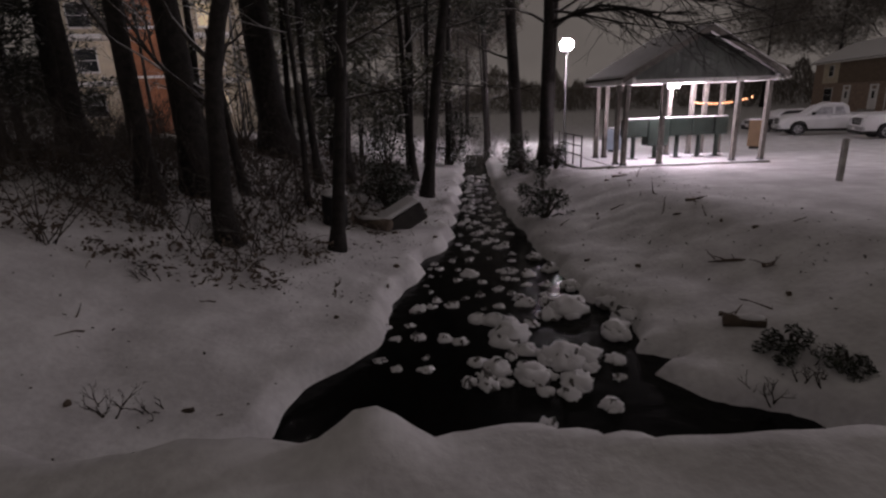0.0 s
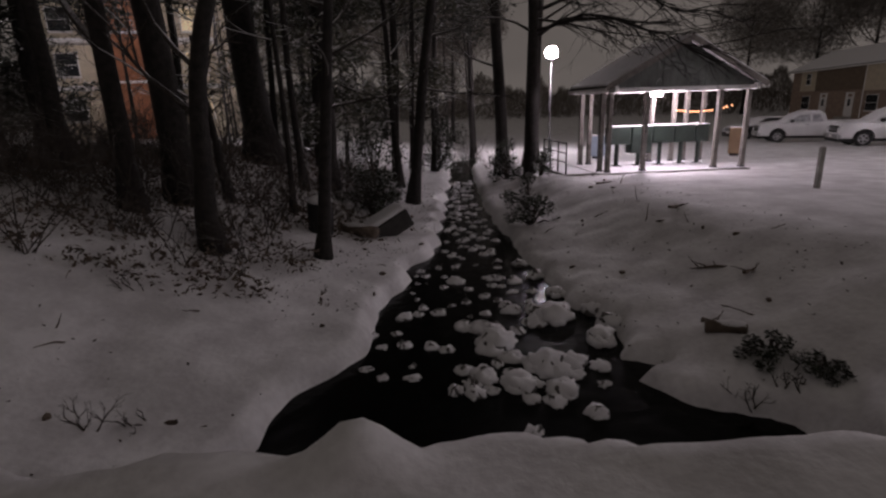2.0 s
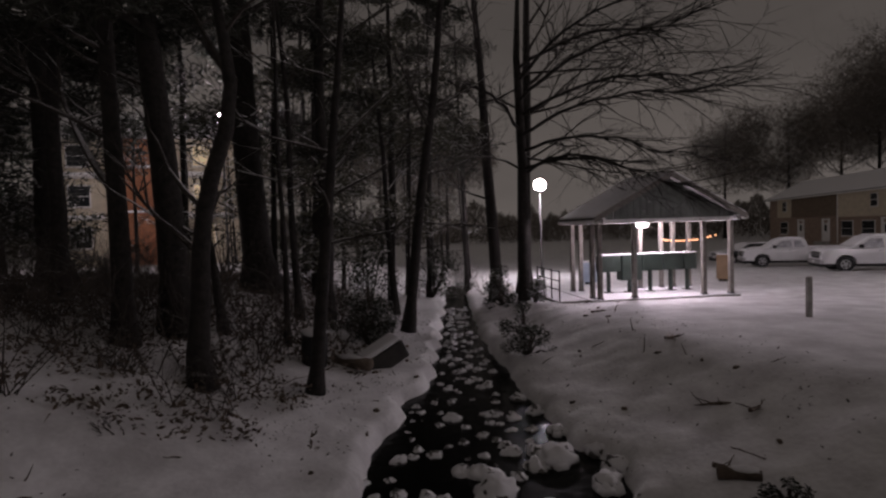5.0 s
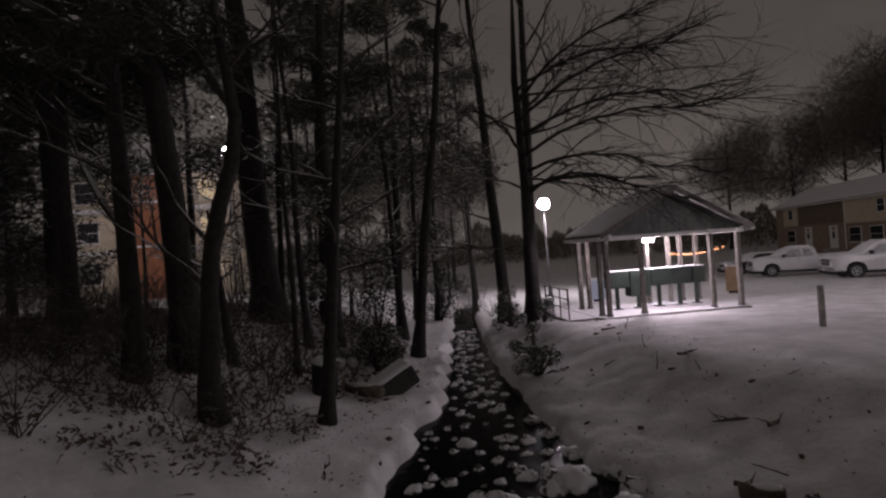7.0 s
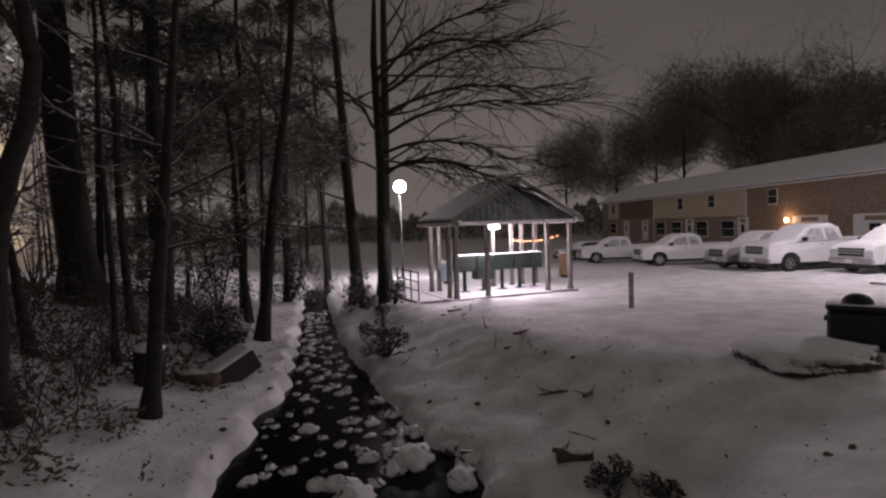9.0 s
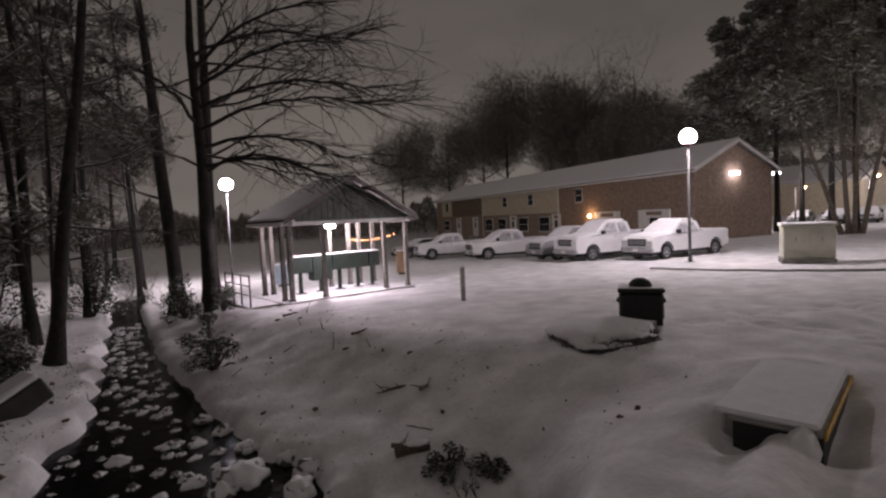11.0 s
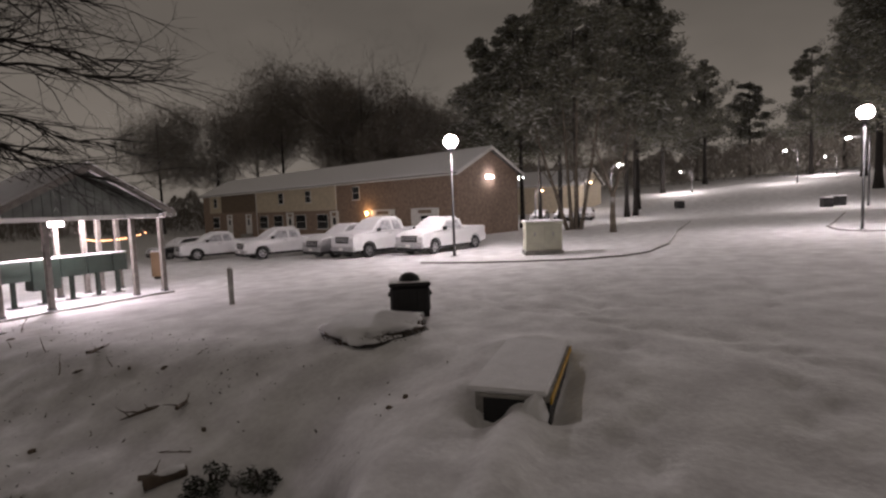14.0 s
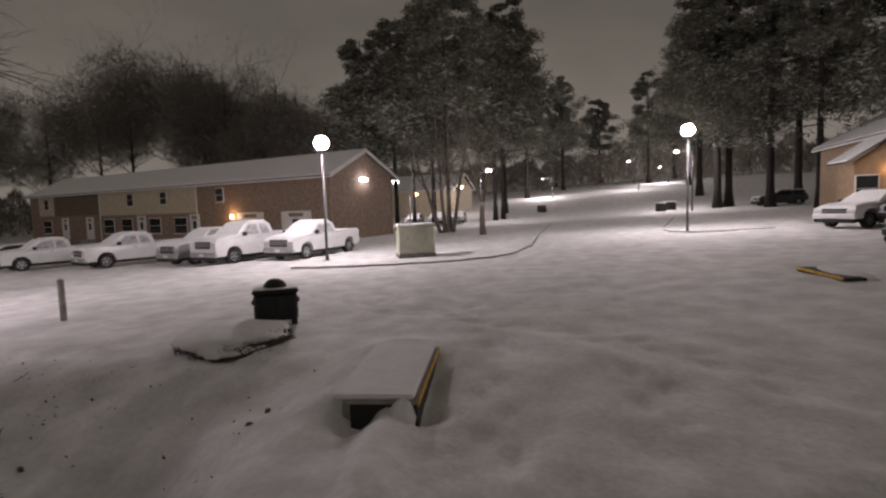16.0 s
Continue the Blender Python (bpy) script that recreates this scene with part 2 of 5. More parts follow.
def lot_level(x, y):
    """The open snowfield: a gentle fall away from the road, and the hill at the road's far end."""
    return -0.035 * (np.clip(y, -30, 45) - 4.0) + 0.075 * np.maximum(np.minimum(x, 135.0) - 52.0, 0.0) * ss((x - 52.0) / 40.0)


def creek_edges(y):
    left = np.interp(y, [2.0, 4.2, 6.1, 9.1, 10.2, 14.6, 22, 60], [-1.9, -1.55, -0.75, -0.32, 0.15, 0.48, 0.9, 3.0])
    right = np.interp(y, [2.0, 4.15, 4.45, 4.65, 5.05, 5.25, 5.5, 5.8, 6.7, 7.1, 8.0, 9.4, 14.5, 22, 60], [3.7, 3.1, 2.55, 2.35, 2.0, 2.35, 1.95, 2.1, 2.2, 1.95, 1.74, 1.62, 1.35, 1.6, 3.7])
    return left, right


def ground(x, y):
    x, y = np.asarray(x, float), np.asarray(y, float)
    wob = 0.16 * np.sin(y * 2.3 + 0.6) + 0.10 * np.sin(y * 5.1) + 0.05 * np.sin(y * 11.0)
    le, ri = creek_edges(y)
    le0 = le
    le, ri = le + 0.35 * wob + 0.12 * np.sin(y * 3.7 + 2.0) * np.sin(y * 0.9), ri + 0.45 * wob * np.clip(7 / np.maximum(y, 5), 0, 1.4)
    lot = lot_level(x, y)
    sl, sr = np.maximum(le - x, 0), np.maximum(x - ri, 0)
    wide = np.interp(y, [2.0, 4.2, 5.4, 7.5, 10.0, 14.5, 22, 60], [3.6, 2.9, 2.3, 2.0, 1.65, 1.4, 1.65, 3.75])
    wl, wr = np.maximum(le0 - x, 0), np.maximum(x - wide, 0)
    left = -1.38 + 0.42 * ss(sl / 0.35) + (lot + 1.2) * ss(wl / 6.0) + 0.75 * ss((wl - 2.0) / 6.0)
    width = np.interp(y, [3, 6, 10, 16], [3.4, 4.2, 3.2, 2.4])
    right = -1.38 + 0.36 * ss(sr / 0.35) + (lot + 1.02) * (0.16 * ss(wr / 0.9) + 0.84 * ss((wr - 0.6) / (width - 0.6)))
    bed = -1.38 - 0.25 * np.minimum(1, np.minimum(np.maximum(x - le, 0), np.maximum(ri - x, 0)) / 0.3)
    z = np.where(x < le, left, np.where(x > ri, right, bed))
    fade = 1 - ss((y - 40) / 14)
    z = lot + (z - lot) * fade
    lip = 2.36 + 0.13 * np.sin(x * 1.7 + 1.0) + 0.08 * np.sin(x * 4.1)
    k = ss((y - lip) / (0.55 + 2.2 * ss((x - 2.6) / 2.2)))
    near = lot - 0.10 - 0.05 * np.sin(x * 1.3) * ss((y - 0.8) / 1.2)
    near = lot + (near - lot) * (1 - ss((np.abs(x - 0.8) - 3.0) / 3.0))
    z = near + (z - near) * k
    far_left = ss((-x - 9) / 6)
    z = z + 0.35 * far_left * ss((y - 2) / 6) * (1 - ss((y - 60) / 40))
    kerb = np.exp(-((y - 1.46 - 0.27 * (x - 3.2)) / 0.2) ** 4) * ss((x - 1.2) / 1.6) * (1 - ss((x - 4.95) / 0.3))
    z = z + 0.11 * kerb
    z = z + 0.008 * np.sin(x * 2.1 + y * 1.3) + 0.006 * np.sin(x * 4.7 - y * 3.9 + 1)
    return z


def grow(a, b, first, ratio):
    out, s = [a], first
    while out[-1] < b:
        out.append(out[-1] + s)
        s *= ratio
    return out


xs = np.array(sorted([-v for v in grow(6, 900, 0.3, 1.13)] + list(np.arange(-5.9, 16, 0.1)) + grow(16, 900, 0.25, 1.07)))
ys = np.array(sorted([-v for v in grow(5, 900, 0.3, 1.13)] + list(np.arange(-4.9, 15, 0.1)) + grow(15, 900, 0.2, 1.06)))
gx, gy = np.meshgrid(xs, ys)
gz = ground(gx, gy)
fine_noise = np.array([[noise.noise((x * 1.3, y * 1.3, 0)) * 0.042 + noise.noise((x * 4, y * 4, 3)) * 0.02 for x in xs] for y in ys])
gz = gz + fine_noise * np.where((np.abs(gx) < 40) & (np.abs(gy) < 60), 1 - 0.8 * ss((gx - 3.0) / 3.0), 0)
for cx_, cy_, r_, h_ in ((-0.43, 2.38, 0.2, 0.30), (1.1, 2.4, 0.32, 0.08), (-1.7, 2.45, 0.5, 0.12), (5.0, 1.6, 0.21, -0.2), (5.3, 1.66, 0.21, -0.12), (5.6, 1.72, 0.21, -0.14), (5.9, 1.78, 0.21, -0.12), (6.2, 1.85, 0.21, -0.12), (6.5, 1.92, 0.21, -0.08), (4.68, 2.2, 0.22, -0.22), (5.2, 2.62, 0.35, 0.10), (2.9, 2.45, 0.5, 0.08), (1.6, 2.42, 0.6, 0.10), (2.4, 2.5, 0.5, 0.08), (5.8, 2.72, 0.4, 0.13), (6.4, 2.85, 0.45, 0.13), (6.95, 2.6, 0.4, 0.12)):
    gz += h_ * np.exp(-((gx - cx_) ** 2 + (gy - cy_) ** 2) / r_ ** 2)
# trails of footprints over the lot
prints = random.Random(5)
for sx, sy, ang, count in ((3.8, 0.6, 12, 26), (4.6, -0.6, 8, 24), (8.5, 5.2, -20, 20), (6.6, 0.9, 40, 14), (9.2, 2.0, 75, 16), (5.2, -2.2, 30, 20), (3.2, -1.0, -35, 10), (10.5, 0.5, 120, 12)):
    a_ = radians(ang)
    for q in range(count):
        a_ += prints.uniform(-0.12, 0.12)
        sx, sy = sx + 0.42 * math.cos(a_), sy + 0.42 * math.sin(a_)
        o_ = 0.11 if q % 2 else -0.11
        fx, fy = sx - o_ * math.sin(a_) + prints.uniform(-0.06, 0.06), sy + o_ * math.cos(a_)
        d2 = ((gx - fx) * math.cos(a_) + (gy - fy) * math.sin(a_)) ** 2 / 0.19 ** 2 + ((gy - fy) * math.cos(a_) - (gx - fx) * math.sin(a_)) ** 2 / 0.1 ** 2
        gz -= prints.uniform(0.03, 0.065) * np.exp(-d2)
nx, ny = len(xs), len(ys)
gb = Build()
gb.v = np.stack([gx.ravel(), gy.ravel(), gz.ravel()], 1).tolist()
gb.f = [(j * nx + i, j * nx + i + 1, (j + 1) * nx + i + 1, (j + 1) * nx + i) for j in range(ny - 1) for i in range(nx - 1)]
tagged(part("ground", gb, SNOW, smooth=True), "snow-covered ground falling to a creek", "ground", kind="structure")

WATER_Z = -1.2
wb = Build()
yy = np.arange(1.9, 29, 0.5)
for k, y in enumerate(yy):
    l_, r_ = creek_edges(y)
    wb.v += [(l_ - 1.2, y, WATER_Z), (r_ + 1.2, y, WATER_Z)]
wb.f = [(2 * k, 2 * k + 1, 2 * k + 3, 2 * k + 2) for k in range(len(yy) - 1)]
tagged(part("water", wb, water_m), "black shallow creek water between snowy banks", "water", kind="structure")


# ---- street lamps ----
def street_lamp(x, y, height, label, globe=0.3, turn=0):
    t = thing("street_lamp", at(x, y, turn, -0.05), label, "street lamp", "street lamps of the lot")
    part("pole", Build().tube([(0, 0, 0), (0, 0, 0.5), (0, 0, height - 0.25)], [0.075, 0.06, 0.045], 10), POLE, t, smooth=True)
    part("base_plate", Build().box(-0.16, 0.16, -0.16, 0.16, 0, 0.06, 0.01), POLE, t)
    part("collar", Build().tube([(0, 0, height - 0.27), (0, 0, height - 0.12)], [0.1, 0.17], 12), POLE, t)
    part("globe", Build().blob((0, 0, height + 0.14), (globe, globe, globe * 0.95), 1, 0.0, 10, 16), GLOW, t, "white glowing globe", True)
    return t


street_lamp(20.5, 11.7, 5.0, "lit globe street lamp on a slim grey pole by parked trucks")
street_lamp(29.5, -3.9, 5.0, "lit globe street lamp on a slim pole by the road")
street_lamp(6.6, 29.2, 5.1, "lit globe street lamp far behind the mail shelter", 0.33)


# ---- the mail shelter ----
PAV = pose(5.35, 15.75, -0.42, 0, 0, 5)
PW, PD, EAVE, RIDGE = 4.36, 2.25, 2.42, 3.75


def shelter():
    t = thing("mail_shelter", PAV, "open timber shelter with a snowy gable roof over mailboxes", "shelter")
    part("floor_slab", Build().box(-0.35, PW + 0.2, -0.2, PD + 0.4, -0.35, 0.05, 0.02), CONCRETE, t)
    part("floor_snow", Build().box(-0.33, PW + 0.18, -0.18, PD + 0.38, 0.052, 0.075, 0.01), CAP, t)
    part("side_slab", Build().box(-1.3, -0.354, 0.1, PD + 0.38, -0.35, 0.03, 0.02), CONCRETE, t)
    part("side_snow", Build().box(-1.28, -0.356, 0.12, PD + 0.36, 0.032, 0.055, 0.01), CAP, t)
    for x, y in ((0, 0), (-0.12, 0.28), (1.15, 0.05), (3.47, 0.05), (PW, 0), (0, PD), (0.3, PD), (2.5, PD), (3.3, PD), (3.75, PD), (PW, PD)):
        p = part("post", Build().box(x - 0.065, x + 0.065, y - 0.065, y + 0.065, 0.05, EAVE, 0.008), POST, t)
        part("post_foot", Build().box(x - 0.085, x + 0.085, y - 0.085, y + 0.085, 0.05, 0.13, 0.01), GALV, p)
    for y in (0, PD):
        part("beam", Build().box(-0.3, PW + 0.12, y - 0.05, y + 0.05, EAVE - 0.02, EAVE + 0.16, 0.008), WHITE, t)
    for x in (0, PW):
        part("beam", Build().box(x - 0.05, x + 0.05, -0.4, PD + 0.2, EAVE - 0.03, EAVE + 0.15, 0.008), WHITE, t)
    o, mid = 0.36, PW / 2 - 0.08
    rise = (RIDGE - EAVE) / (mid + o)
    gable_z = lambda x: EAVE + 0.14 + rise * (min(x, 2 * mid - x) + o) - 0.04
    for y in (-0.22, PD + 0.1):
        k = 22
        for i in range(k):
            x0, x1 = -0.28 + (2 * mid + 0.56) * i / k, -0.28 + (2 * mid + 0.56) * (i + 1) / k
            zs = (gable_z(x0) - 0.05, gable_z(x1) - 0.05)
            b = Build()
            vs = [(x0 + 0.006, y - 0.012, EAVE + 0.1), (x1 - 0.006, y - 0.012, EAVE + 0.1), (x1 - 0.006, y - 0.012, zs[1]), (x0 + 0.006, y - 0.012, zs[0])]
            vs += [(a, c + 0.024, d) for a, c, d in vs]
            b.add(vs, [(0, 1, 2, 3), (7, 6, 5, 4), (0, 4, 5, 1), (1, 5, 6, 2), (2, 6, 7, 3), (3, 7, 4, 0)])
            part("gable_board", b, SIDING, t)
        part("gable_backing", Build().add([(-0.27, y + 0.014, EAVE + 0.1), (2 * mid + 0.27, y + 0.014, EAVE + 0.1), (2 * mid + 0.27, y + 0.014, gable_z(2 * mid + 0.27) - 0.05), (mid, y + 0.014, gable_z(mid) - 0.08), (-0.27, y + 0.014, gable_z(-0.27) - 0.05)], [(0, 1, 2, 3, 4)]), SIDING, t)
    y0, y1 = -0.5, PD + 0.25
    for s in (-1, 1):
        e, r = (mid + s * (mid + o), EAVE + 0.1), (mid, RIDGE + 0.1)

        def slope(th0, th1, inset):
            vs = []
            for th in (th0, th1):
                vs += [(e[0] - s * inset, y0 + inset, e[1] + th), (r[0], y0 + inset, r[1] + th), (r[0], y1 - inset, r[1] + th), (e[0] - s * inset, y1 - inset, e[1] + th)]
            fs = [(0, 1, 2, 3), (7, 6, 5, 4), (0, 4, 5, 1), (1, 5, 6, 2), (2, 6, 7, 3), (3, 7, 4, 0)]
            if s < 0:
                fs = [tuple(reversed(f)) for f in fs]
            return Build().add(vs, [tuple(reversed(f)) for f in fs])
        roof = part("roof_slope", slope(0, 0.06, 0), SHINGLE, t)
        part("roof_snow", slope(0.062, 0.13, 0.02), CAP, roof)
        for y in (y0 - 0.022, y1 + 0.002):
            b = Build()
            vs = [(e[0], y, e[1] - 0.10), (r[0], y, r[1] - 0.10), (r[0], y, r[1] + 0.08), (e[0], y, e[1] + 0.08)]
            vs += [(a, c + 0.02, d) for a, c, d in vs]
            b.add(vs, [(0, 1, 2, 3), (7, 6, 5, 4), (0, 4, 5, 1), (1, 5, 6, 2), (2, 6, 7, 3), (3, 7, 4, 0)])
            part("fascia_board", b, POST, t)
        part("gutter", Build().box(e[0] - 0.05, e[0] + 0.05, y0, y1, e[1] - 0.1, e[1] - 0.004, 0.01), WHITE, t)
    lamp = part("ceiling_light", Build().box(1.35, 1.75, 0.25, 0.5, EAVE - 0.16, EAVE - 0.03, 0.03), FIXTURE, t, "bright white lamp under the eaves")
    # glowing tube added to give the second shelter light a fixture
    tube = part("fill_tube", Build().box(2.0, 3.2, 1.5, 1.62, EAVE + 0.0, EAVE + 0.06, 0.02), FIXTURE, t, "glowing tube added for the shelter's fill light")
    part("lamp_bracket", Build().box(1.5, 1.6, 0.3, 0.45, EAVE - 0.028, EAVE + 0.1), GALV, lamp)
    return t


shelter()
pav = lambda x, y, z: tuple(PAV @ Vector((x, y, z)))
lamp_light("shelter_lamp_light", pav(1.55, 0.75, EAVE - 0.22), 270, (1.0, 0.84, 0.98), 0.1)
# fill light added to brighten the inside of the shelter
lamp_light("shelter_lamp_light", pav(2.6, 1.7, EAVE - 0.1), 330, (1.0, 0.84, 0.98), 0.1)


def mailbox_unit(x, w, tall, z0):
    t = thing("mailbox_unit", PAV @ pose(x, 1.4, 0.07), "dark green metal cluster mailbox on a pedestal under the shelter", "mailbox", "row of cluster mailboxes")
    part("pedestal", Build().box(-0.05, 0.05, -0.06, 0.06, 0, z0, 0.01), GREEN, t)
    part("foot_plate", Build().box(-0.14, 0.14, -0.14, 0.14, 0, 0.03, 0.006), GALV, t)
    part("cabinet", Build().box(-w / 2 + 0.004, w / 2 - 0.004, -0.22, 0.22, z0, tall, 0.015), GREEN, t)
    rows, cols = 3, 2
    for r in range(rows):
        for c in range(cols):
            x0, z = -w / 2 + 0.03 + c * (w - 0.06) / cols, z0 + 0.04 + r * (tall - z0 - 0.08) / rows
            d = part("mailbox_door", Build().box(x0 + 0.01, x0 + (w - 0.06) / cols - 0.01, -0.228, -0.222, z, z + (tall - z0 - 0.08) / rows - 0.015, 0.002), GREEN, t)
    part("snow_cap", Build().box(-w / 2 + 0.01, w / 2 - 0.01, -0.21, 0.21, tall + 0.002, tall + 0.035, 0.012), CAP, t)


for x, w, z0 in ((0.92, 0.72, 0.72), (1.66, 0.72, 0.42), (2.4, 0.72, 0.72), (3.14, 0.72, 0.72), (3.75, 0.46, 0.72)):
    mailbox_unit(x, w, 1.27, z0)


def string_lights():
    t = thing("string_lights", PAV @ pose(0, 0, 0), "sagging string of orange party bulbs between posts", "string lights")
    pts = [(2.85 + 0.0745 * i, 1.3 - 0.03 * i, 1.84 - 0.1 * (1 - (i / 10 - 1) ** 2) + 0.006 * i) for i in range(21)]
    part("cable", Build().tube(pts, [0.008] * 21, 4), BLACK, t)
    for i, p in enumerate(pts):
        if i % 5 != 4:
            part("bulb", Build().blob((p[0], p[1], p[2] - 0.035), (0.026, 0.026, 0.032), i, 0, 5, 7), BULB, t)


string_lights()


def railing():
    t = thing("railing", PAV @ pose(-1.22, 0.2, 0.05), "low black steel railing beside the shelter path", "railing")
    for k in range(4):
        part("baluster", Build().tube([(0, 0.75 * k, -0.08), (0, 0.75 * k, 0.95)], [0.022, 0.022], 6), BLACK, t)
    for z in (0.92, 0.62, 0.34):
        part("rail", Build().tube([(0, 0, z), (0, 2.25, z)], [0.018, 0.018], 6), BLACK, t)


railing()


def street_box(x, y, turn, w, h, mat, label):
    t = thing("street_box", at(x, y, turn), label, "box")
    part("box_body", Build().box(-w / 2, w / 2, -w / 2, w / 2, 0.1, h, 0.03), mat, t)
    part("box_door", Build().box(-w * 0.4, w * 0.4, -w / 2 - 0.015, -w / 2 - 0.002, 0.25, h - 0.15, 0.006), mat, t)
    part("box_foot", Build().box(-w * 0.35, w * 0.35, -w * 0.35, w * 0.35, 0, 0.098), BLACK, t)
    part("box_snow", Build().box(-w / 2, w / 2, -w / 2, w / 2, h + 0.002, h + 0.06, 0.02), CAP, t)


street_box(7.3, 22.8, -20, 0.6, 0.95, BLUEBOX, "pale blue street box behind the shelter")
street_box(12.9, 22.0, -30, 0.55, 1.15, TAN, "orange street box behind the shelter")


# ---- vehicles ----
def arch(cx, r, z0, n=7):
    return [(cx + r * math.cos(math.pi * i / n), z0 + r * math.sin(math.pi * i / n)) for i in range(n + 1)]


def vehicle(name, m, label, paint, kind="pickup", length=5.5, height=1.8, group="parked vehicles in the snow"):
    """A parked car or pickup: x forward, standing on z = 0."""
    t = thing(name, m, label, kind if kind != "suv" else "car", group)
    L, W = length / 2, 0.94
    wx, r = L * 0.64, 0.39 if kind == "pickup" else 0.35
    sill, hoodz, beltz = 0.42, height * 0.63, height * 0.66
    belly = [(-L, sill + 0.1)] + [(x, z) for x, z in reversed(arch(-wx, r + 0.07, sill))] + [(x, z) for x, z in reversed(arch(wx, r + 0.07, sill))] + [(L - 0.06, sill)]
    top = [(L, sill + 0.18), (L, hoodz - 0.2), (L - 0.12, hoodz - 0.06), (L - 0.5, hoodz), (L - 1.3, beltz + 0.02), (-L + 0.05, beltz + (0.04 if kind == "pickup" else 0.02)), (-L, beltz - 0.1)]
    pts = belly + top
    half = [W - 0.04] * len(belly) + [W - 0.06, W - 0.05, W - 0.09, W - 0.1, W - 0.03, W - 0.03, W - 0.05]
    body = part("body", Build().profile(pts, half), paint, t)
    part("underbody", Build().box(-L + 0.2, L - 0.2, -W + 0.25, W - 0.25, 0.26, sill + 0.25), BLACK, t)
    back = -L * 0.12 - 0.35 if kind == "pickup" else -L + 0.12
    cab = [(L - 1.28, beltz), (L - 2.05, height - 0.06), (L - 2.3, height), (back + 0.35, height - 0.02), (back + 0.12, height - 0.1), (back, beltz)]
    part("cab", Build().profile(cab, [W - 0.06, W - 0.24, W - 0.25, W - 0.25, W - 0.22, W - 0.05]), paint, t)

    def pane(nm, quad):
        c = sum((Vector(q) for q in quad), Vector()) / 4
        q = [c + (Vector(p) - c) * 0.92 for p in quad]
        nrm = (q[1] - q[0]).cross(q[2] - q[0]).normalized() * 0.012
        if nrm.dot(c - Vector((L - 2.2, 0, height * 0.6))) < 0:
            nrm = -nrm
        vs = [p + nrm * 0.4 for p in q] + [p + nrm for p in q]
        glass = FROST if kind == "pickup" and nm == "side_window" else GLASS
        part(nm, Build().add(vs, [(4, 5, 6, 7), (0, 1, 5, 4), (1, 2, 6, 5), (2, 3, 7, 6), (3, 0, 4, 7)]), glass, t)
    zb = beltz + 0.02
    pane("windscreen", [(L - 1.3, -W + 0.1, zb), (L - 1.3, W - 0.1, zb), (L - 2.03, W - 0.27, height - 0.07), (L - 2.03, -W + 0.27, height - 0.07)])
    ws = part("windscreen_snow", Build().add([(L - 1.24, -W + 0.1, zb + 0.01), (L - 1.24, W - 0.1, zb + 0.01), (L - 2.0, W - 0.27, height - 0.02), (L - 2.0, -W + 0.27, height - 0.02), (L - 1.34, -W + 0.1, zb + 0.01), (L - 1.34, W - 0.1, zb + 0.01), (L - 2.06, W - 0.27, height - 0.08), (L - 2.06, -W + 0.27, height - 0.08)], [(0, 1, 2, 3), (0, 4, 5, 1), (1, 5, 6, 2), (2, 6, 7, 3), (3, 7, 4, 0)]), CAP, t)
    xm = (L - 2.1 + back + 0.25) / 2
    for s in (-1, 1):
        lo, hi = s * (W - 0.055), s * (W - 0.235)
        pane("side_window", [(L - 1.5, lo, zb + 0.02), (L - 2.12, hi, height - 0.1), (xm + 0.06, hi, height - 0.1), (xm + 0.04, lo, zb + 0.02)])
        pane("side_window", [(xm - 0.04, lo, zb + 0.02), (xm - 0.04, hi, height - 0.1), (back + 0.38, hi, height - 0.1), (back + 0.2, lo, zb + 0.02)])
        part("headlight", Build().box(L - 0.2, L + 0.012, s * (W - 0.39), s * (W - 0.08), hoodz - 0.34, hoodz - 0.17, 0.03), REFLECT, t)
        part("mirror", Build().box(L - 1.72, L - 1.56, s * (W - 0.05), s * (W + 0.16), beltz + 0.02, beltz + 0.2, 0.03), BLACK, t)
        part("door_handle", Build().box(xm + 0.12, xm + 0.3, s * (W - 0.045), s * (W - 0.015), beltz - 0.13, beltz - 0.09, 0.008), STEEL, t)
        part("tail_lamp", Build().box(-L - 0.01, -L + 0.08, s * (W - 0.2), s * (W - 0.03), beltz - 0.35, beltz - 0.05, 0.02), ORANGE, t)
        for x in (-wx, wx):
            w = Build()
            prof = [(r * 0.6, -0.11), (r - 0.03, -0.12), (r, -0.08), (r, 0.08), (r - 0.03, 0.12), (r * 0.6, 0.11)]
            n = 20
            for i in range(n):
                a = 2 * math.pi * i / n
                w.v += [(x + q * math.cos(a), s * (W - 0.17) + d, r + q * math.sin(a)) for q, d in prof]
            w.f = [(i * 6 + k, i * 6 + k + 1, (i + 1) % n * 6 + k + 1, (i + 1) % n * 6 + k) for i in range(n) for k in range(5)]
            wheel = part("tyre", w, TYRE, t, smooth=True)
            rim = Build().tube([(x, s * (W - 0.24), r), (x, s * (W - 0.07), r)], [r * 0.62, r * 0.58], 18)
            part("rim", rim, STEEL, wheel)
            for k in range(5):
                a = 2 * math.pi * k / 5 + 0.3
                part("spoke_gap", Build().tube([(x + 0.36 * r * math.cos(a), s * (W - 0.075), r + 0.36 * r * math.sin(a)), (x + 0.36 * r * math.cos(a), s * (W - 0.062), r + 0.36 * r * math.sin(a))], [r * 0.15] * 2, 8), BLACK, wheel)
    part("grille", Build().box(L - 0.1, L + 0.016, -W + 0.4, W - 0.4, hoodz - 0.46, hoodz - 0.12, 0.03), BLACK, t)
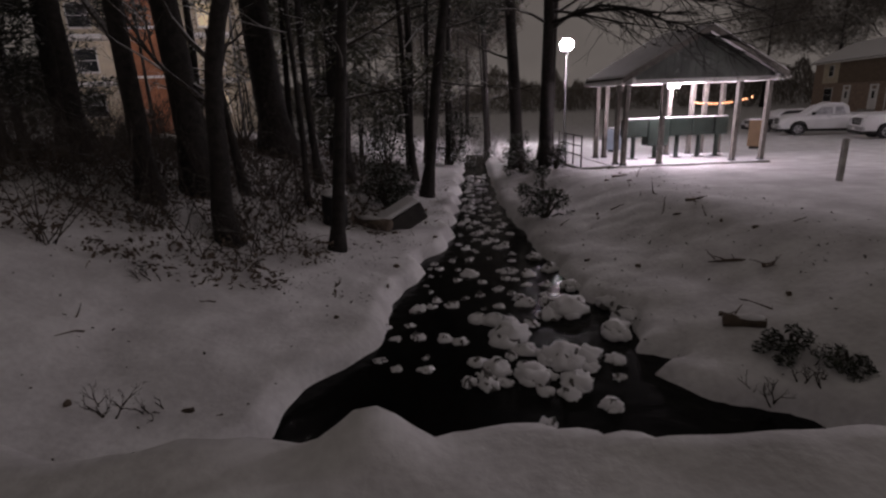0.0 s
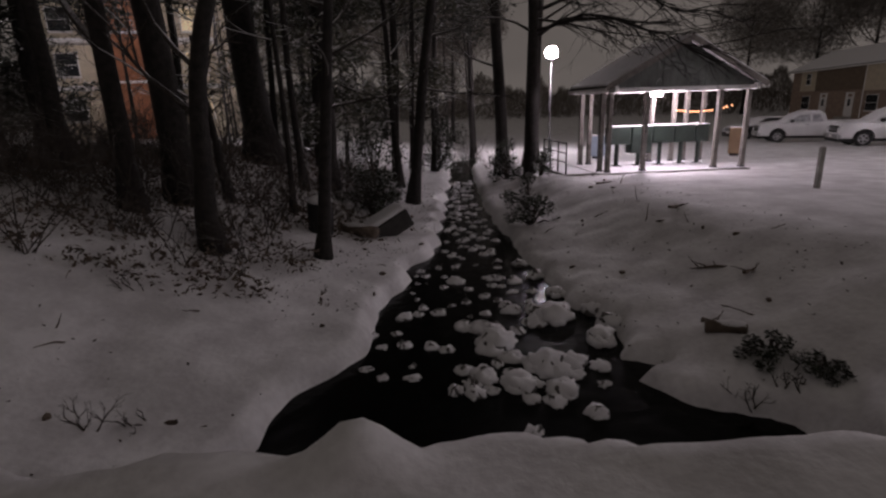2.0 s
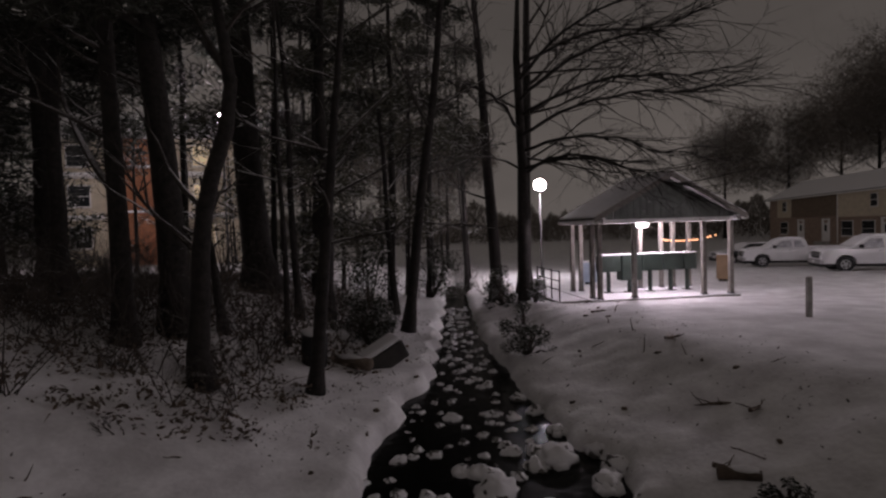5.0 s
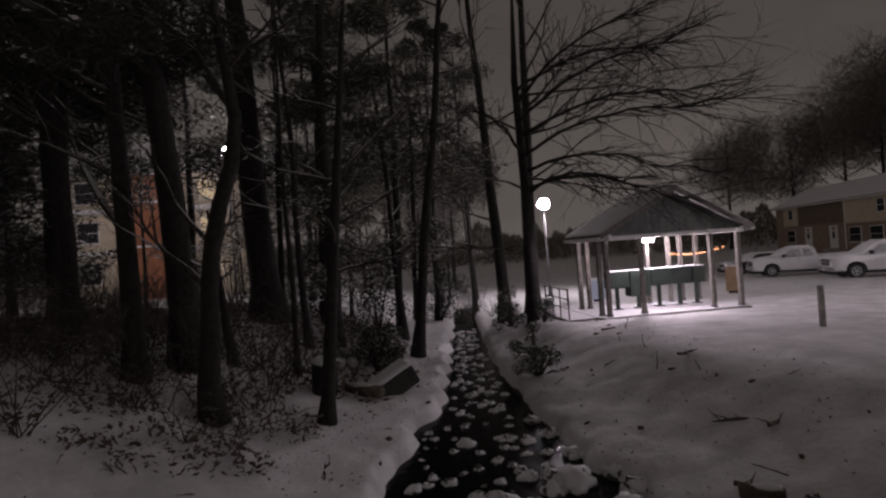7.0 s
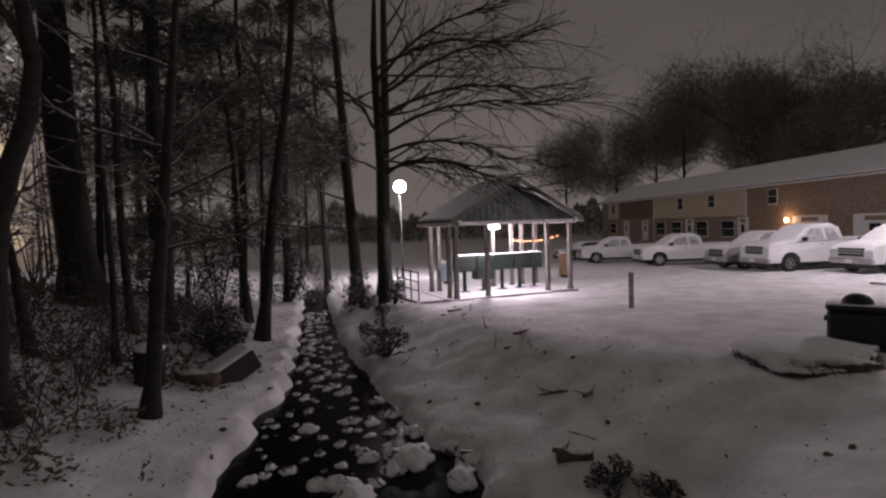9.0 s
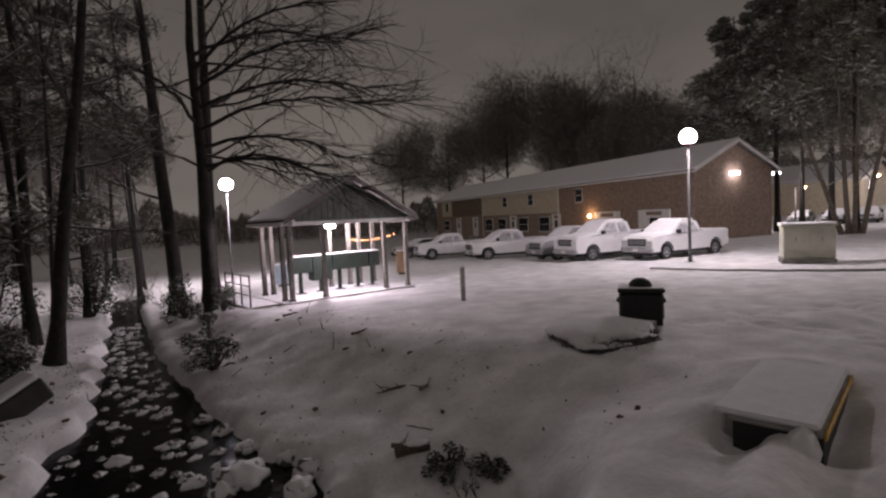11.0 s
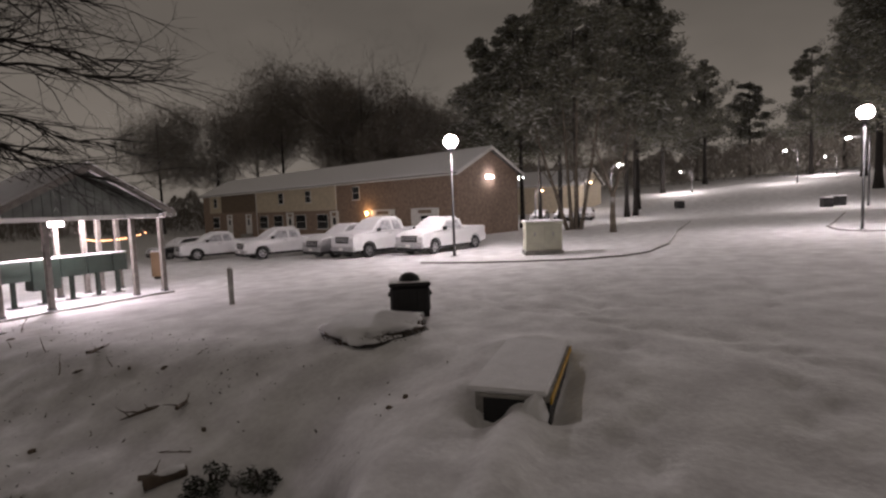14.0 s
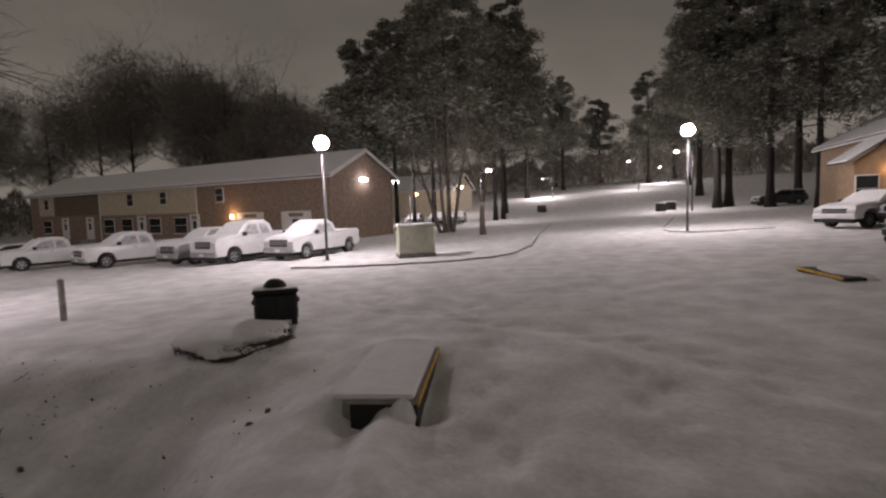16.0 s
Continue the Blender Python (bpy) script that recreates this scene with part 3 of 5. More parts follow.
    for k in range(2):
        part("grille_bar", Build().box(L, L + 0.035, -W + 0.43, W - 0.43, hoodz - 0.34 + 0.1 * k, hoodz - 0.3 + 0.1 * k, 0.008), STEEL, t)
    part("bumper", Build().box(L - 0.12, L + 0.09, -W + 0.03, W - 0.03, sill - 0.02, sill + 0.2, 0.05), paint if kind != "pickup" else STEEL, t)
    part("air_dam", Build().box(L - 0.15, L + 0.05, -W + 0.08, W - 0.08, sill - 0.18, sill - 0.022, 0.03), BLACK, t)
    part("plate_bar", Build().box(L + 0.092, L + 0.1, -0.15, 0.15, sill + 0.03, sill + 0.16), WHITE, t)
    # settled snow
    part("hood_snow", Build().profile([(L - 0.14, hoodz - 0.05), (L - 0.5, hoodz + 0.012), (L - 1.3, beltz + 0.03), (L - 1.3, beltz + 0.1), (L - 0.55, hoodz + 0.08), (L - 0.16, hoodz)], [W - 0.14] * 3 + [W - 0.2] * 3), CAP, t)
    part("roof_snow", Build().profile([(L - 2.06, height - 0.04), (L - 2.3, height + 0.005), (back + 0.35, height - 0.01), (back + 0.2, height), (back + 0.4, height + 0.07), (L - 2.3, height + 0.08)], [W - 0.27] * 3 + [W - 0.32] * 3), CAP, t)
    if kind == "pickup":
        part("bed_snow", Build().box(-L + 0.06, back - 0.03, -W + 0.08, W - 0.08, beltz + 0.03, beltz + 0.09, 0.03), CAP, t)
    return t


def parked(x, y, turn):
    return at(x, y, turn, -0.03)


vehicle("pickup_truck", parked(23.8, 14.3, 173), "white pickup truck under fresh snow by a street lamp", PAINT_WHITE, "pickup", 5.4, 1.8)
vehicle("pickup_truck", parked(22.9, 17.5, 170), "large white crew-cab pickup with a dark grille in snow", PAINT_WHITE, "pickup", 5.8, 1.98)
vehicle("pickup_truck", parked(23.2, 20.1, 168), "silver pickup truck dusted with snow between others", PAINT_SILVER, "pickup", 5.4, 1.76)
vehicle("pickup_truck", parked(23.1, 25.5, 161), "white single-cab pickup truck covered in snow", PAINT_WHITE, "pickup", 5.7, 1.8)
vehicle("pickup_truck", parked(23.0, 31.8, 160), "white snow-covered pickup at the end of the row", PAINT_WHITE, "pickup", 5.6, 1.78)
vehicle("car", parked(24.0, 38.0, 178), "dark car under snow at the end of the lot", PAINT_DARK, "suv", 4.6, 1.5)
vehicle("car", parked(27.3, -11.0, 122), "white car with snowy bonnet parked across the road", PAINT_WHITE, "suv", 4.7, 1.5)
vehicle("car", parked(26.2, -12.9, 122), "dark car with snow on its roof beside a white one", PAINT_DARK, "suv", 4.7, 1.5)
vehicle("car", parked(18.3, -8.8, 150), "dark car close by, only its nose showing", PAINT_DARK, "suv", 4.6, 1.45)
vehicle("car", parked(63, -17.0, 100), "distant car buried in snow beneath pines", PAINT_DARK, "suv", 4.7, 1.6)
vehicle("car", parked(62, -26.0, 100), "snowy car far up the side lot", PAINT_SILVER, "suv", 4.7, 1.6)
for x, y, p in ((64, 21, PAINT_DARK), (64, 18.2, PAINT_SILVER), (65, 24.5, PAINT_DARK)):
    vehicle("car", parked(x, y, 190), "snow-covered car parked beyond the end of the houses", p, "suv", 4.6, 1.5)


# ---- houses ----
def window_in(t, M, x, z, w, h, shutters=False, mat=None):
    """A window on a wall that runs along local x and faces local -y."""
    f = part("window", Build().box(x - w / 2 - 0.07, x + w / 2 + 0.07, -0.05, 0.02, z - 0.07, z + h + 0.07, 0.01, M), WHITE, t)
    part("pane", Build().box(x - w / 2, x + w / 2, -0.062, -0.052, z, z + h / 2 - 0.02, 0, M), mat or GLASS, f)
    part("pane", Build().box(x - w / 2, x + w / 2, -0.062, -0.052, z + h / 2 + 0.02, z + h, 0, M), mat or GLASS, f)
    part("sill", Build().box(x - w / 2 - 0.1, x + w / 2 + 0.1, -0.12, -0.05, z - 0.12, z - 0.071, 0.01, M), WHITE, f)
    return f


def door_in(t, M, x, w=0.95, mat=None):
    d = part("door", Build().box(x - w / 2, x + w / 2, -0.06, 0.02, 0.1, 2.15, 0.01, M), mat or WHITE, t)
    part("door_frame", Build().box(x - w / 2 - 0.28, x - w / 2 - 0.01, -0.09, 0.02, 0.1, 2.45, 0.01, M), WHITE, d)
    part("door_frame", Build().box(x + w / 2 + 0.01, x + w / 2 + 0.28, -0.09, 0.02, 0.1, 2.45, 0.01, M), WHITE, d)
    part("door_head", Build().box(x - w / 2 - 0.28, x + w / 2 + 0.28, -0.1, 0.02, 2.46, 2.62, 0.01, M), WHITE, d)
    part("door_pane", Build().box(x - w / 4, x + w / 4, -0.07, -0.062, 1.2, 1.95, 0, M), GLASS, d)
    part("step", Build().box(x - 0.8, x + 0.8, -0.9, -0.02, -1.0, 0.09, 0.02, M), CONCRETE, d)


def gable_house(name, M, length, depth, eave, ridge, label, wall, units=()):
    """A long house: local x along its front, which faces local -y; ridge along x."""
    t = thing(name, M, label, "house")
    I = Matrix.Identity(4)
    part("wall", Build().box(0, length, 0, depth, -1.2, eave), wall, t)
    for x, s in ((0, -1), (length, 1)):
        part("gable_wall", Build().add([(x, 0, eave), (x, depth, eave), (x, depth / 2, ridge - 0.1), (x - s * 0.2, 0, eave), (x - s * 0.2, depth, eave), (x - s * 0.2, depth / 2, ridge - 0.1)], [(0, 1, 2), (5, 4, 3), (0, 2, 5, 3), (2, 1, 4, 5)]), wall, t)
    o = 0.45
    for s in (-1, 1):
        ye, yr = depth / 2 + s * (depth / 2 + o), depth / 2
        ze = eave - o * (ridge - eave) / (depth / 2)

        def sheet(a, b, i):
            vs = []
            for th in (a, b):
                vs += [(-o + i, ye - s * i, ze + th), (length + o - i, ye - s * i, ze + th), (length + o - i, yr, ridge + th), (-o + i, yr, ridge + th)]
            fs = [(0, 1, 2, 3), (7, 6, 5, 4), (0, 4, 5, 1), (1, 5, 6, 2), (2, 6, 7, 3), (3, 7, 4, 0)]
            return Build().add(vs, fs if s > 0 else [tuple(reversed(f)) for f in fs])
        roof = part("roof", sheet(0, 0.12, 0), SHINGLE, t)
        part("roof_snow", sheet(0.122, 0.22, 0.03), CAP, roof)
        part("gutter", Build().box(-o, length + o, ye - 0.06, ye + 0.06, ze - 0.1, ze + 0.04, 0.01), WHITE, t)
    for x in (-o - 0.03, length + o + 0.005):
        for s in (-1, 1):
            ye = depth / 2 + s * (depth / 2 + o)
            ze = eave - o * (ridge - eave) / (depth / 2)
            vs = [(x, ye, ze - 0.1), (x, depth / 2, ridge - 0.1), (x, depth / 2, ridge + 0.14), (x, ye, ze + 0.14)]
            vs += [(a + 0.025, b, c) for a, b, c in vs]
            part("barge_board", Build().add(vs, [(0, 1, 2, 3), (7, 6, 5, 4), (0, 4, 5, 1), (1, 5, 6, 2), (2, 6, 7, 3), (3, 7, 4, 0)]), WHITE, t)
    return t


# front along local x (away from the gable end), facing the trucks
TOWN = Matrix.Translation((47.8, 70.2, -0.7)) @ pose(0, 0, 0, 0, 0, -102)
th = gable_house("townhouse_row", TOWN, 50.3, 8.4, 5.5, 7.55, "two-storey brick and beige townhouse row with a snowy roof", BRICK)
I4 = Matrix.Identity(4)
for x0, x1, m, z0, z1 in ((2.5, 6.3, BEIGE, 2.9, 5.4), (6.3, 16.5, PANEL, 2.9, 5.4), (16.5, 33.5, BEIGE, 2.75, 5.4)):
    part("siding_panel", Build().box(x0, x1, -0.1, -0.005, z0, z1, 0.01), m, th)
    k = int((z1 - z0) / 0.2)
    for i in range(k):
        part("clapboard", Build().box(x0 + 0.01, x1 - 0.01, -0.125, -0.102, z0 + 0.02 + i * (z1 - z0) / k, z0 + (i + 0.86) * (z1 - z0) / k, 0.005), m, th)
for x in (4.6, 22.6, 28.4, 37.0):
    window_in(th, pose(0, -0.13, 0), x, 3.7, 1.0, 1.2)
for x in (4.2, 18.0, 21.5, 26.5, 30.8):
    window_in(th, I4, x, 0.8, 1.9, 1.5)
for x in (8.5, 14.0, 24.2, 33.0):
    door_in(th, I4, x)
for x in (40.8, 46.4):
    door_in(th, I4, x, 1.7)
    part("entrance_panel", Build().box(x - 1.7, x - 1.16, -0.08, 0.02, 0.1, 2.6, 0.02), WHITE, th)
    part("entrance_panel", Build().box(x + 1.16, x + 1.7, -0.08, 0.02, 0.1, 2.6, 0.02), WHITE, th)
for x in (16.5, 33.6, 49.9):
    part("downpipe", Build().tube([(x, -0.16, 0), (x, -0.16, 5.3)], [0.05, 0.05], 8), WHITE, th)
porch = part("porch_lamp", Build().box(38.5, 38.72, -0.3, -0.1, 2.1, 2.45, 0.03), WARM, th, "lit warm porch lantern")
lamp_light("porch_lamp_light", tuple(TOWN @ Vector((38.6, -0.6, 2.3))), 60, (1.0, 0.55, 0.28), 0.1)
# floodlight on the gable end
for k in (-0.28, 0.28):
    part("floodlight", Build().box(50.32, 50.55, 4.1 + k - 0.12, 4.1 + k + 0.12, 5.0, 5.22, 0.03), FIXTURE, th, "lit twin floodlight")
lamp_light("floodlight_light", tuple(TOWN @ Vector((50.9, 4.1, 5.0))), 45, radius=0.15)

gable_house("townhouse_row", Matrix.Translation((78, 52, -0.9)) @ pose(0, 0, 0, 0, 0, -95), 30, 8.4, 5.5, 7.6, "further beige townhouse row behind trees and parked cars", BEIGE)

# the house across the road, with a small gabled porch
h3 = gable_house("house", Matrix.Translation((37.0, -30.0, 0.55)) @ pose(0, 0, 0, 0, 0, 0), 12, 14, 5.0, 8.6, "tan house with a snowy gabled porch", TAN)
hp = Build()
for z0, z1, o in ((0, 0.1, 0.0), (0.102, 0.2, 0.03)):
    for s in (-1, 1):
        vs = []
        for z in (z0, z1):
            vs += [(-2.6 + o, 15.5 + s * (2.05 - o), 3.0 + z), (0.2, 15.5 + s * (2.05 - o), 3.0 + z), (0.2, 15.5, 4.35 + z), (-2.6 + o, 15.5, 4.35 + z)]
        fs = [(0, 1, 2, 3), (7, 6, 5, 4), (0, 4, 5, 1), (1, 5, 6, 2), (2, 6, 7, 3), (3, 7, 4, 0)]
        part("porch_roof" if z0 == 0 else "porch_snow", Build().add(vs, fs if s > 0 else [tuple(reversed(f)) for f in fs]), SHINGLE if z0 == 0 else CAP, h3)
part("porch_wall", Build().profile([(-2.3, -1), (-2.3, 3.0), (0, 3.0), (0, -1)], [1.6] * 4, pose(0, 15.5, 0)), TAN, h3)
part("porch_gable", Build().add([(-2.31, 13.8, 3.0), (-2.31, 17.2, 3.0), (-2.31, 15.5, 4.2), (-2.1, 13.8, 3.0), (-2.1, 17.2, 3.0), (-2.1, 15.5, 4.2)], [(0, 2, 1), (3, 4, 5), (0, 3, 5, 2), (1, 2, 5, 4)]), TAN, h3)
side = pose(-2.32, 15.5, 0, 0, 0, -90)
window_in(h3, side, -1.0, 0.9, 1.0, 1.4)
door_in(h3, side, 0.9, mat=PANEL)
# added lamp and lantern with no known source, to warm the porch wall
lamp_light("porch_lamp_light", (33.4, -14.8, 3.1), 9, (1.0, 0.62, 0.3), 0.1)
part("porch_lamp", Build().box(-2.62, -2.42, 15.4, 15.6, 2.5, 2.75, 0.03), WARM, h3, "lit warm porch lantern")

# the flats beyond the creek wood
fl = gable_house("apartment_block", Matrix.Translation((-23.8, 34.1, 0.6)) @ pose(0, 0, 0, 0, 0, 10), 11.2, 9, 8.2, 10.5, "beige and orange block of flats behind the trees", BEIGE)
part("brick_bay", Build().box(3.9, 7.1, -0.35, -0.004, -1.0, 8.1, 0.02), ORANGE, fl)
for x in (1.7, 9.2):
    for z in (0.9, 3.6, 6.2):
        window_in(fl, I4, x, z, 1.2, 1.3, mat=LIT if (int(x) + int(z)) % 3 == 0 else None)
for z in (2.7, 5.4):
    for x in (1.9, 9.2):
        bal = part("balcony", Build().box(x - 1.4, x + 1.4, -1.3, -0.004, z, z + 0.16, 0.02), WHITE, fl)
        part("balcony_snow", Build().box(x - 1.38, x + 1.38, -1.28, -0.02, z + 0.162, z + 0.25, 0.02), CAP, bal)
for z in (3.1, 6.0):
    part("ledge_snow", Build().box(3.8, 7.2, -0.6, -0.352, z, z + 0.15, 0.03), CAP, fl)
street_lamp(-8.4, 22.5, 6.5, "lit globe lamp on a tall pole beyond the wood", 0.27)
# added lamp tucked behind a thick trunk, only to brighten the flats' front
street_lamp(-18.4, 25.6, 3.6, "added lamp, hidden by a trunk, that lights the flats", 0.16)


# ---- trees ----
def bend(p, d, length, n, curl, rng, lift=0.0):
    """A wandering line of n steps from p along d."""
    pts, d = [Vector(p)], Vector(d).normalized()
    for i in range(n):
        d = (d + Vector((rng.uniform(-1, 1), rng.uniform(-1, 1), rng.uniform(-1, 1) + lift)) * curl).normalized()
        pts.append(pts[-1] + d * length / n)
    return pts


def fork(b, p, d, length, r, depth, rng, lift=0.25, kids=(2, 4)):
    n = 4 if depth > 0 else 3
    pts = bend(p, d, length, n, 0.22, rng, lift)
    b.tube(pts, [r * (1 - 0.75 * i / n) for i in range(n + 1)], 5 if r > 0.03 else 3, False)
    if depth <= 0:
        return
    for k in range(rng.randint(*kids)):
        u = rng.uniform(0.3, 1.0) * n
        i = min(int(u), n - 1)
        q = pts[i].lerp(pts[i + 1], u - i)
        along = (pts[i + 1] - pts[i]).normalized()
        side = Vector((rng.uniform(-1, 1), rng.uniform(-1, 1), rng.uniform(-0.5, 0.7)))
        fork(b, q, along * 0.8 + side * 0.75, length * rng.uniform(0.4, 0.65), r * 0.5, depth - 1, rng, lift, kids)


def bare_tree(x, y, height, r, lean, seed, limbs, label, first=0.35, reach=0.22, depth=2, top=0.25, wob=0.03, sides=10, bark=None, away=None, haze=0, group="bare trees of the creek wood"):
    """lean: metres by which the top stands off the base, in x and y."""
    rng = random.Random(seed)
    t = thing("tree", at(x, y, 0, -0.08), label, "tree", group)
    n = 14
    pts = []
    for i in range(n + 1):
        u = i / n
        pts.append(((lean[0] * height) * u + wob * height * 0.3 * noise.noise((u * 3, seed, 0)), (lean[1] * height) * u + wob * height * 0.3 * noise.noise((u * 3, seed, 5)), height * u))
    rad = [r * (1 + 0.55 * max(0, 1 - i * height / n / 0.5)) * (1 - (1 - top) * (i / n) ** 1.1) for i in range(n + 1)]
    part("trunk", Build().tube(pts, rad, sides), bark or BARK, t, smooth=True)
    for k in range(limbs):
        u = first + (1 - first) * (k + rng.random()) / limbs
        i = min(int(u * n), n - 1)
        p = Vector(pts[i]).lerp(Vector(pts[i + 1]), u * n - i)
        a = rng.uniform(0, 2 * math.pi)
        if away is not None:
            a = away + rng.uniform(-1.0, 1.0)
        d = Vector((math.cos(a), math.sin(a), rng.uniform(0.1, 0.7)))
        b = Build()
        fork(b, p, d, height * reach * rng.uniform(0.6, 1.2), max(0.012, rad[i] * 0.42), depth, rng)
        part("limb", b, BARK_SNOWY, t)
    # twig slivers in the haze-paled colour give the crown its misty look
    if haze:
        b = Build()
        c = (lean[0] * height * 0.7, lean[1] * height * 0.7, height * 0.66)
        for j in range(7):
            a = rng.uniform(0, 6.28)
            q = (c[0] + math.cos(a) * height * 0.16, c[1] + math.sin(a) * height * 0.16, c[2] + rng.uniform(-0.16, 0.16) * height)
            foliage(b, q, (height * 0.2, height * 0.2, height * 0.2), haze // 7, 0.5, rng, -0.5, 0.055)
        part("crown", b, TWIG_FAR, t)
    return t


def foliage(b, centre, size, count, leaf, rng, droop=0.0, slim=0.42):
    """Many small leaves scattered in a lump."""
    r = np.random.RandomState(rng.randrange(1 << 30))
    q = r.normal(size=(count, 3))
    q *= (r.random_sample((count, 1)) ** 0.4) / np.linalg.norm(q, axis=1, keepdims=True)
    c = np.asarray(tuple(centre)) + q * np.asarray(size)
    d = r.uniform(-1, 1, (count, 3)) * (1, 1, 0.6) + (0, 0, -droop)
    d /= np.linalg.norm(d, axis=1, keepdims=True)
    e = np.cross(d, r.uniform(-1, 1, (count, 3)))
    e /= np.linalg.norm(e, axis=1, keepdims=True) + 1e-9
    s = leaf * r.uniform(0.6, 1.4, (count, 1))
    k = len(b.v)
    b.v += np.stack([c - d * s, c + e * s * slim, c + d * s, c - e * s * slim], 1).reshape(-1, 3).tolist()
    b.f += (k + np.arange(4 * count).reshape(-1, 4)).tolist()


def pine(x, y, height, r, lean, seed, label, crown=0.45, clumps=34, spread=0.16, leaf=0.22, per=70, group="tall pines", needles=None):
    rng = random.Random(seed)
    t = thing("pine_tree", at(x, y, 0, -0.08), label, "tree", group)
    n = 12
    pts = [(lean[0] * i / n + 0.15 * noise.noise((i * 0.4, seed, 0)), lean[1] * i / n, height * i / n) for i in range(n + 1)]
    part("trunk", Build().tube(pts, [r * (1 + 0.5 * max(0, 1 - i * height / n / 0.6)) * (1 - 0.8 * (i / n) ** 1.2) for i in range(n + 1)], 10), BARK, t, smooth=True)
    leaves = Build()
    for k in range(clumps):
        u = crown + (1 - crown) * (k + rng.random()) / clumps
        i = min(int(u * n), n - 1)
        p = Vector(pts[i]).lerp(Vector(pts[i + 1]), u * n - i)
        a = rng.uniform(0, 2 * math.pi)
        reach = height * spread * rng.uniform(0.5, 1.1) * (1.15 - 0.75 * (u - crown) / (1 - crown))
        q = p + Vector((math.cos(a), math.sin(a), rng.uniform(-0.15, 0.5))) * reach
        part("limb", Build().tube([p, p.lerp(q, 0.5) + Vector((0, 0, -0.1)), q], [r * 0.16, r * 0.1, r * 0.04], 4, False), BARK, t)
        for j in range(3):
            c = p.lerp(q, rng.uniform(0.55, 1.1)) + Vector((rng.uniform(-1, 1), rng.uniform(-1, 1), rng.uniform(-0.5, 0.5))) * reach * 0.25
            foliage(leaves, c, (reach * 0.36, reach * 0.36, reach * 0.22), per // 3, leaf, rng, 0.1, 0.17)
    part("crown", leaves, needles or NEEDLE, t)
    return t



# trunks of the creek wood: x, y, height, radius, lean, limbs
WOOD_TREES = [
    (-10.26, 14.8, 14, 0.40, (-0.02, 0.0), 6, "thick dark trunk standing in the snowy wood"),
    (-4.97, 8.65, 12, 0.165, (-0.01, 0.0), 6, "slim dark tree on the snowy bank"),
    (-4.63, 9.8, 15, 0.27, (-0.065, 0.02), 6, "stout dark trunk leaning back from the creek"),
    (-4.98, 15.9, 17, 0.45, (-0.055, 0.0), 6, "thickest trunk of the wood in snow"),
    (-4.02, 10.35, 3.2, 0.10, (-0.10, 0.0), 3, "short thin leaning dead tree"),
    (-2.97, 11.0, 9, 0.065, (0.0, 0.0), 6, "thin bare sapling in snow"),
    (-3.29, 13.5, 11, 0.10, (-0.03, 0.0), 6, "thin straight bare tree"),
    (-2.85, 14.6, 13, 0.22, (0.02, 0.0), 8, "dark bare tree behind a leaning trunk"),
    (-1.95, 8.8, 7.5, 0.125, (0.10, 0.04), 7, "slender dark tree leaning towards the creek"),
    (-0.56, 14.75, 14, 0.165, (0.13, 0.0), 9, "dark tree leaning over the creek"),
    (2.8, 20.3, 15, 0.25, (-0.05, 0.0), 8, "bare tree on the creek's edge"),
    (3.91, 20.4, 16, 0.25, (0.03, 0.0), 7, "straight bare tree by the shelter path"),
    (2.04, 25.4, 13, 0.12, (-0.02, 0.0), 7, "pale slender tree lit by a street lamp"),
]
SIDE_LIMBS = {1: [(2.5, (-1, 0.1, 0.85), 3.2, 0.07), (3.4, (-1, -0.2, 0.5), 2.4, 0.05)], 2: [(2.2, (0.8, -0.2, -0.5), 1.0, 0.05), (4.6, (-1, 0.0, 0.5), 2.5, 0.06)],
              8: [(2.6, (1, 0.1, 0.4), 1.3, 0.035), (3.4, (1, 0.0, 0.35), 1.5, 0.035), (4.2, (0.6, 0.1, 0.9), 2.0, 0.04)], 9: [(3.2, (1, 0.2, 0.0), 2.2, 0.04), (2.4, (1, -0.1, -0.1), 1.8, 0.03), (4.5, (1, 0, 0.3), 2.4, 0.04)],
              10: [(4.0, (-1, 0.1, 0.3), 2.5, 0.05), (6.0, (-1, 0.2, 0.4), 2.8, 0.05)], 11: [(5.2, (0.9, -0.3, 0.3), 3.4, 0.06), (7.0, (0.9, -0.2, 0.4), 3.6, 0.06)]}
for k, (x, y, h, r, lean, limbs, lab) in enumerate(WOOD_TREES):
    tree = bare_tree(x, y, h, r, lean, 11 + k, limbs, lab)
    own = random.Random(k)
    if k in (1, 2, 7):
        leaves = Build()
        for j in range(11):
            z, a = own.uniform(4.4, 10.5), own.uniform(0, 6.28)
            far = own.uniform(0.4, 2.1)
            c = (lean[0] * z + math.cos(a) * far, lean[1] * z + math.sin(a) * far, z)
            part("limb", Build().tube([(lean[0] * z, lean[1] * z, z - 0.25), (c[0] * 0.6 + lean[0] * z * 0.4, c[1] * 0.6, z + 0.05), c], [0.035, 0.025, 0.01], 5, False), BARK, tree)
            foliage(leaves, c, (0.75, 0.75, 0.32), 330, 0.11, own, 0.25, 0.16)
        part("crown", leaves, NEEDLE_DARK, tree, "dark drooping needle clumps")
    for z, d, length, thick in SIDE_LIMBS.get(k, ()):
        b = Build()
        fork(b, (lean[0] * z, lean[1] * z, z), d, length, thick, 2, own, 0.02)
        part("limb", b, BARK_SNOWY, tree)


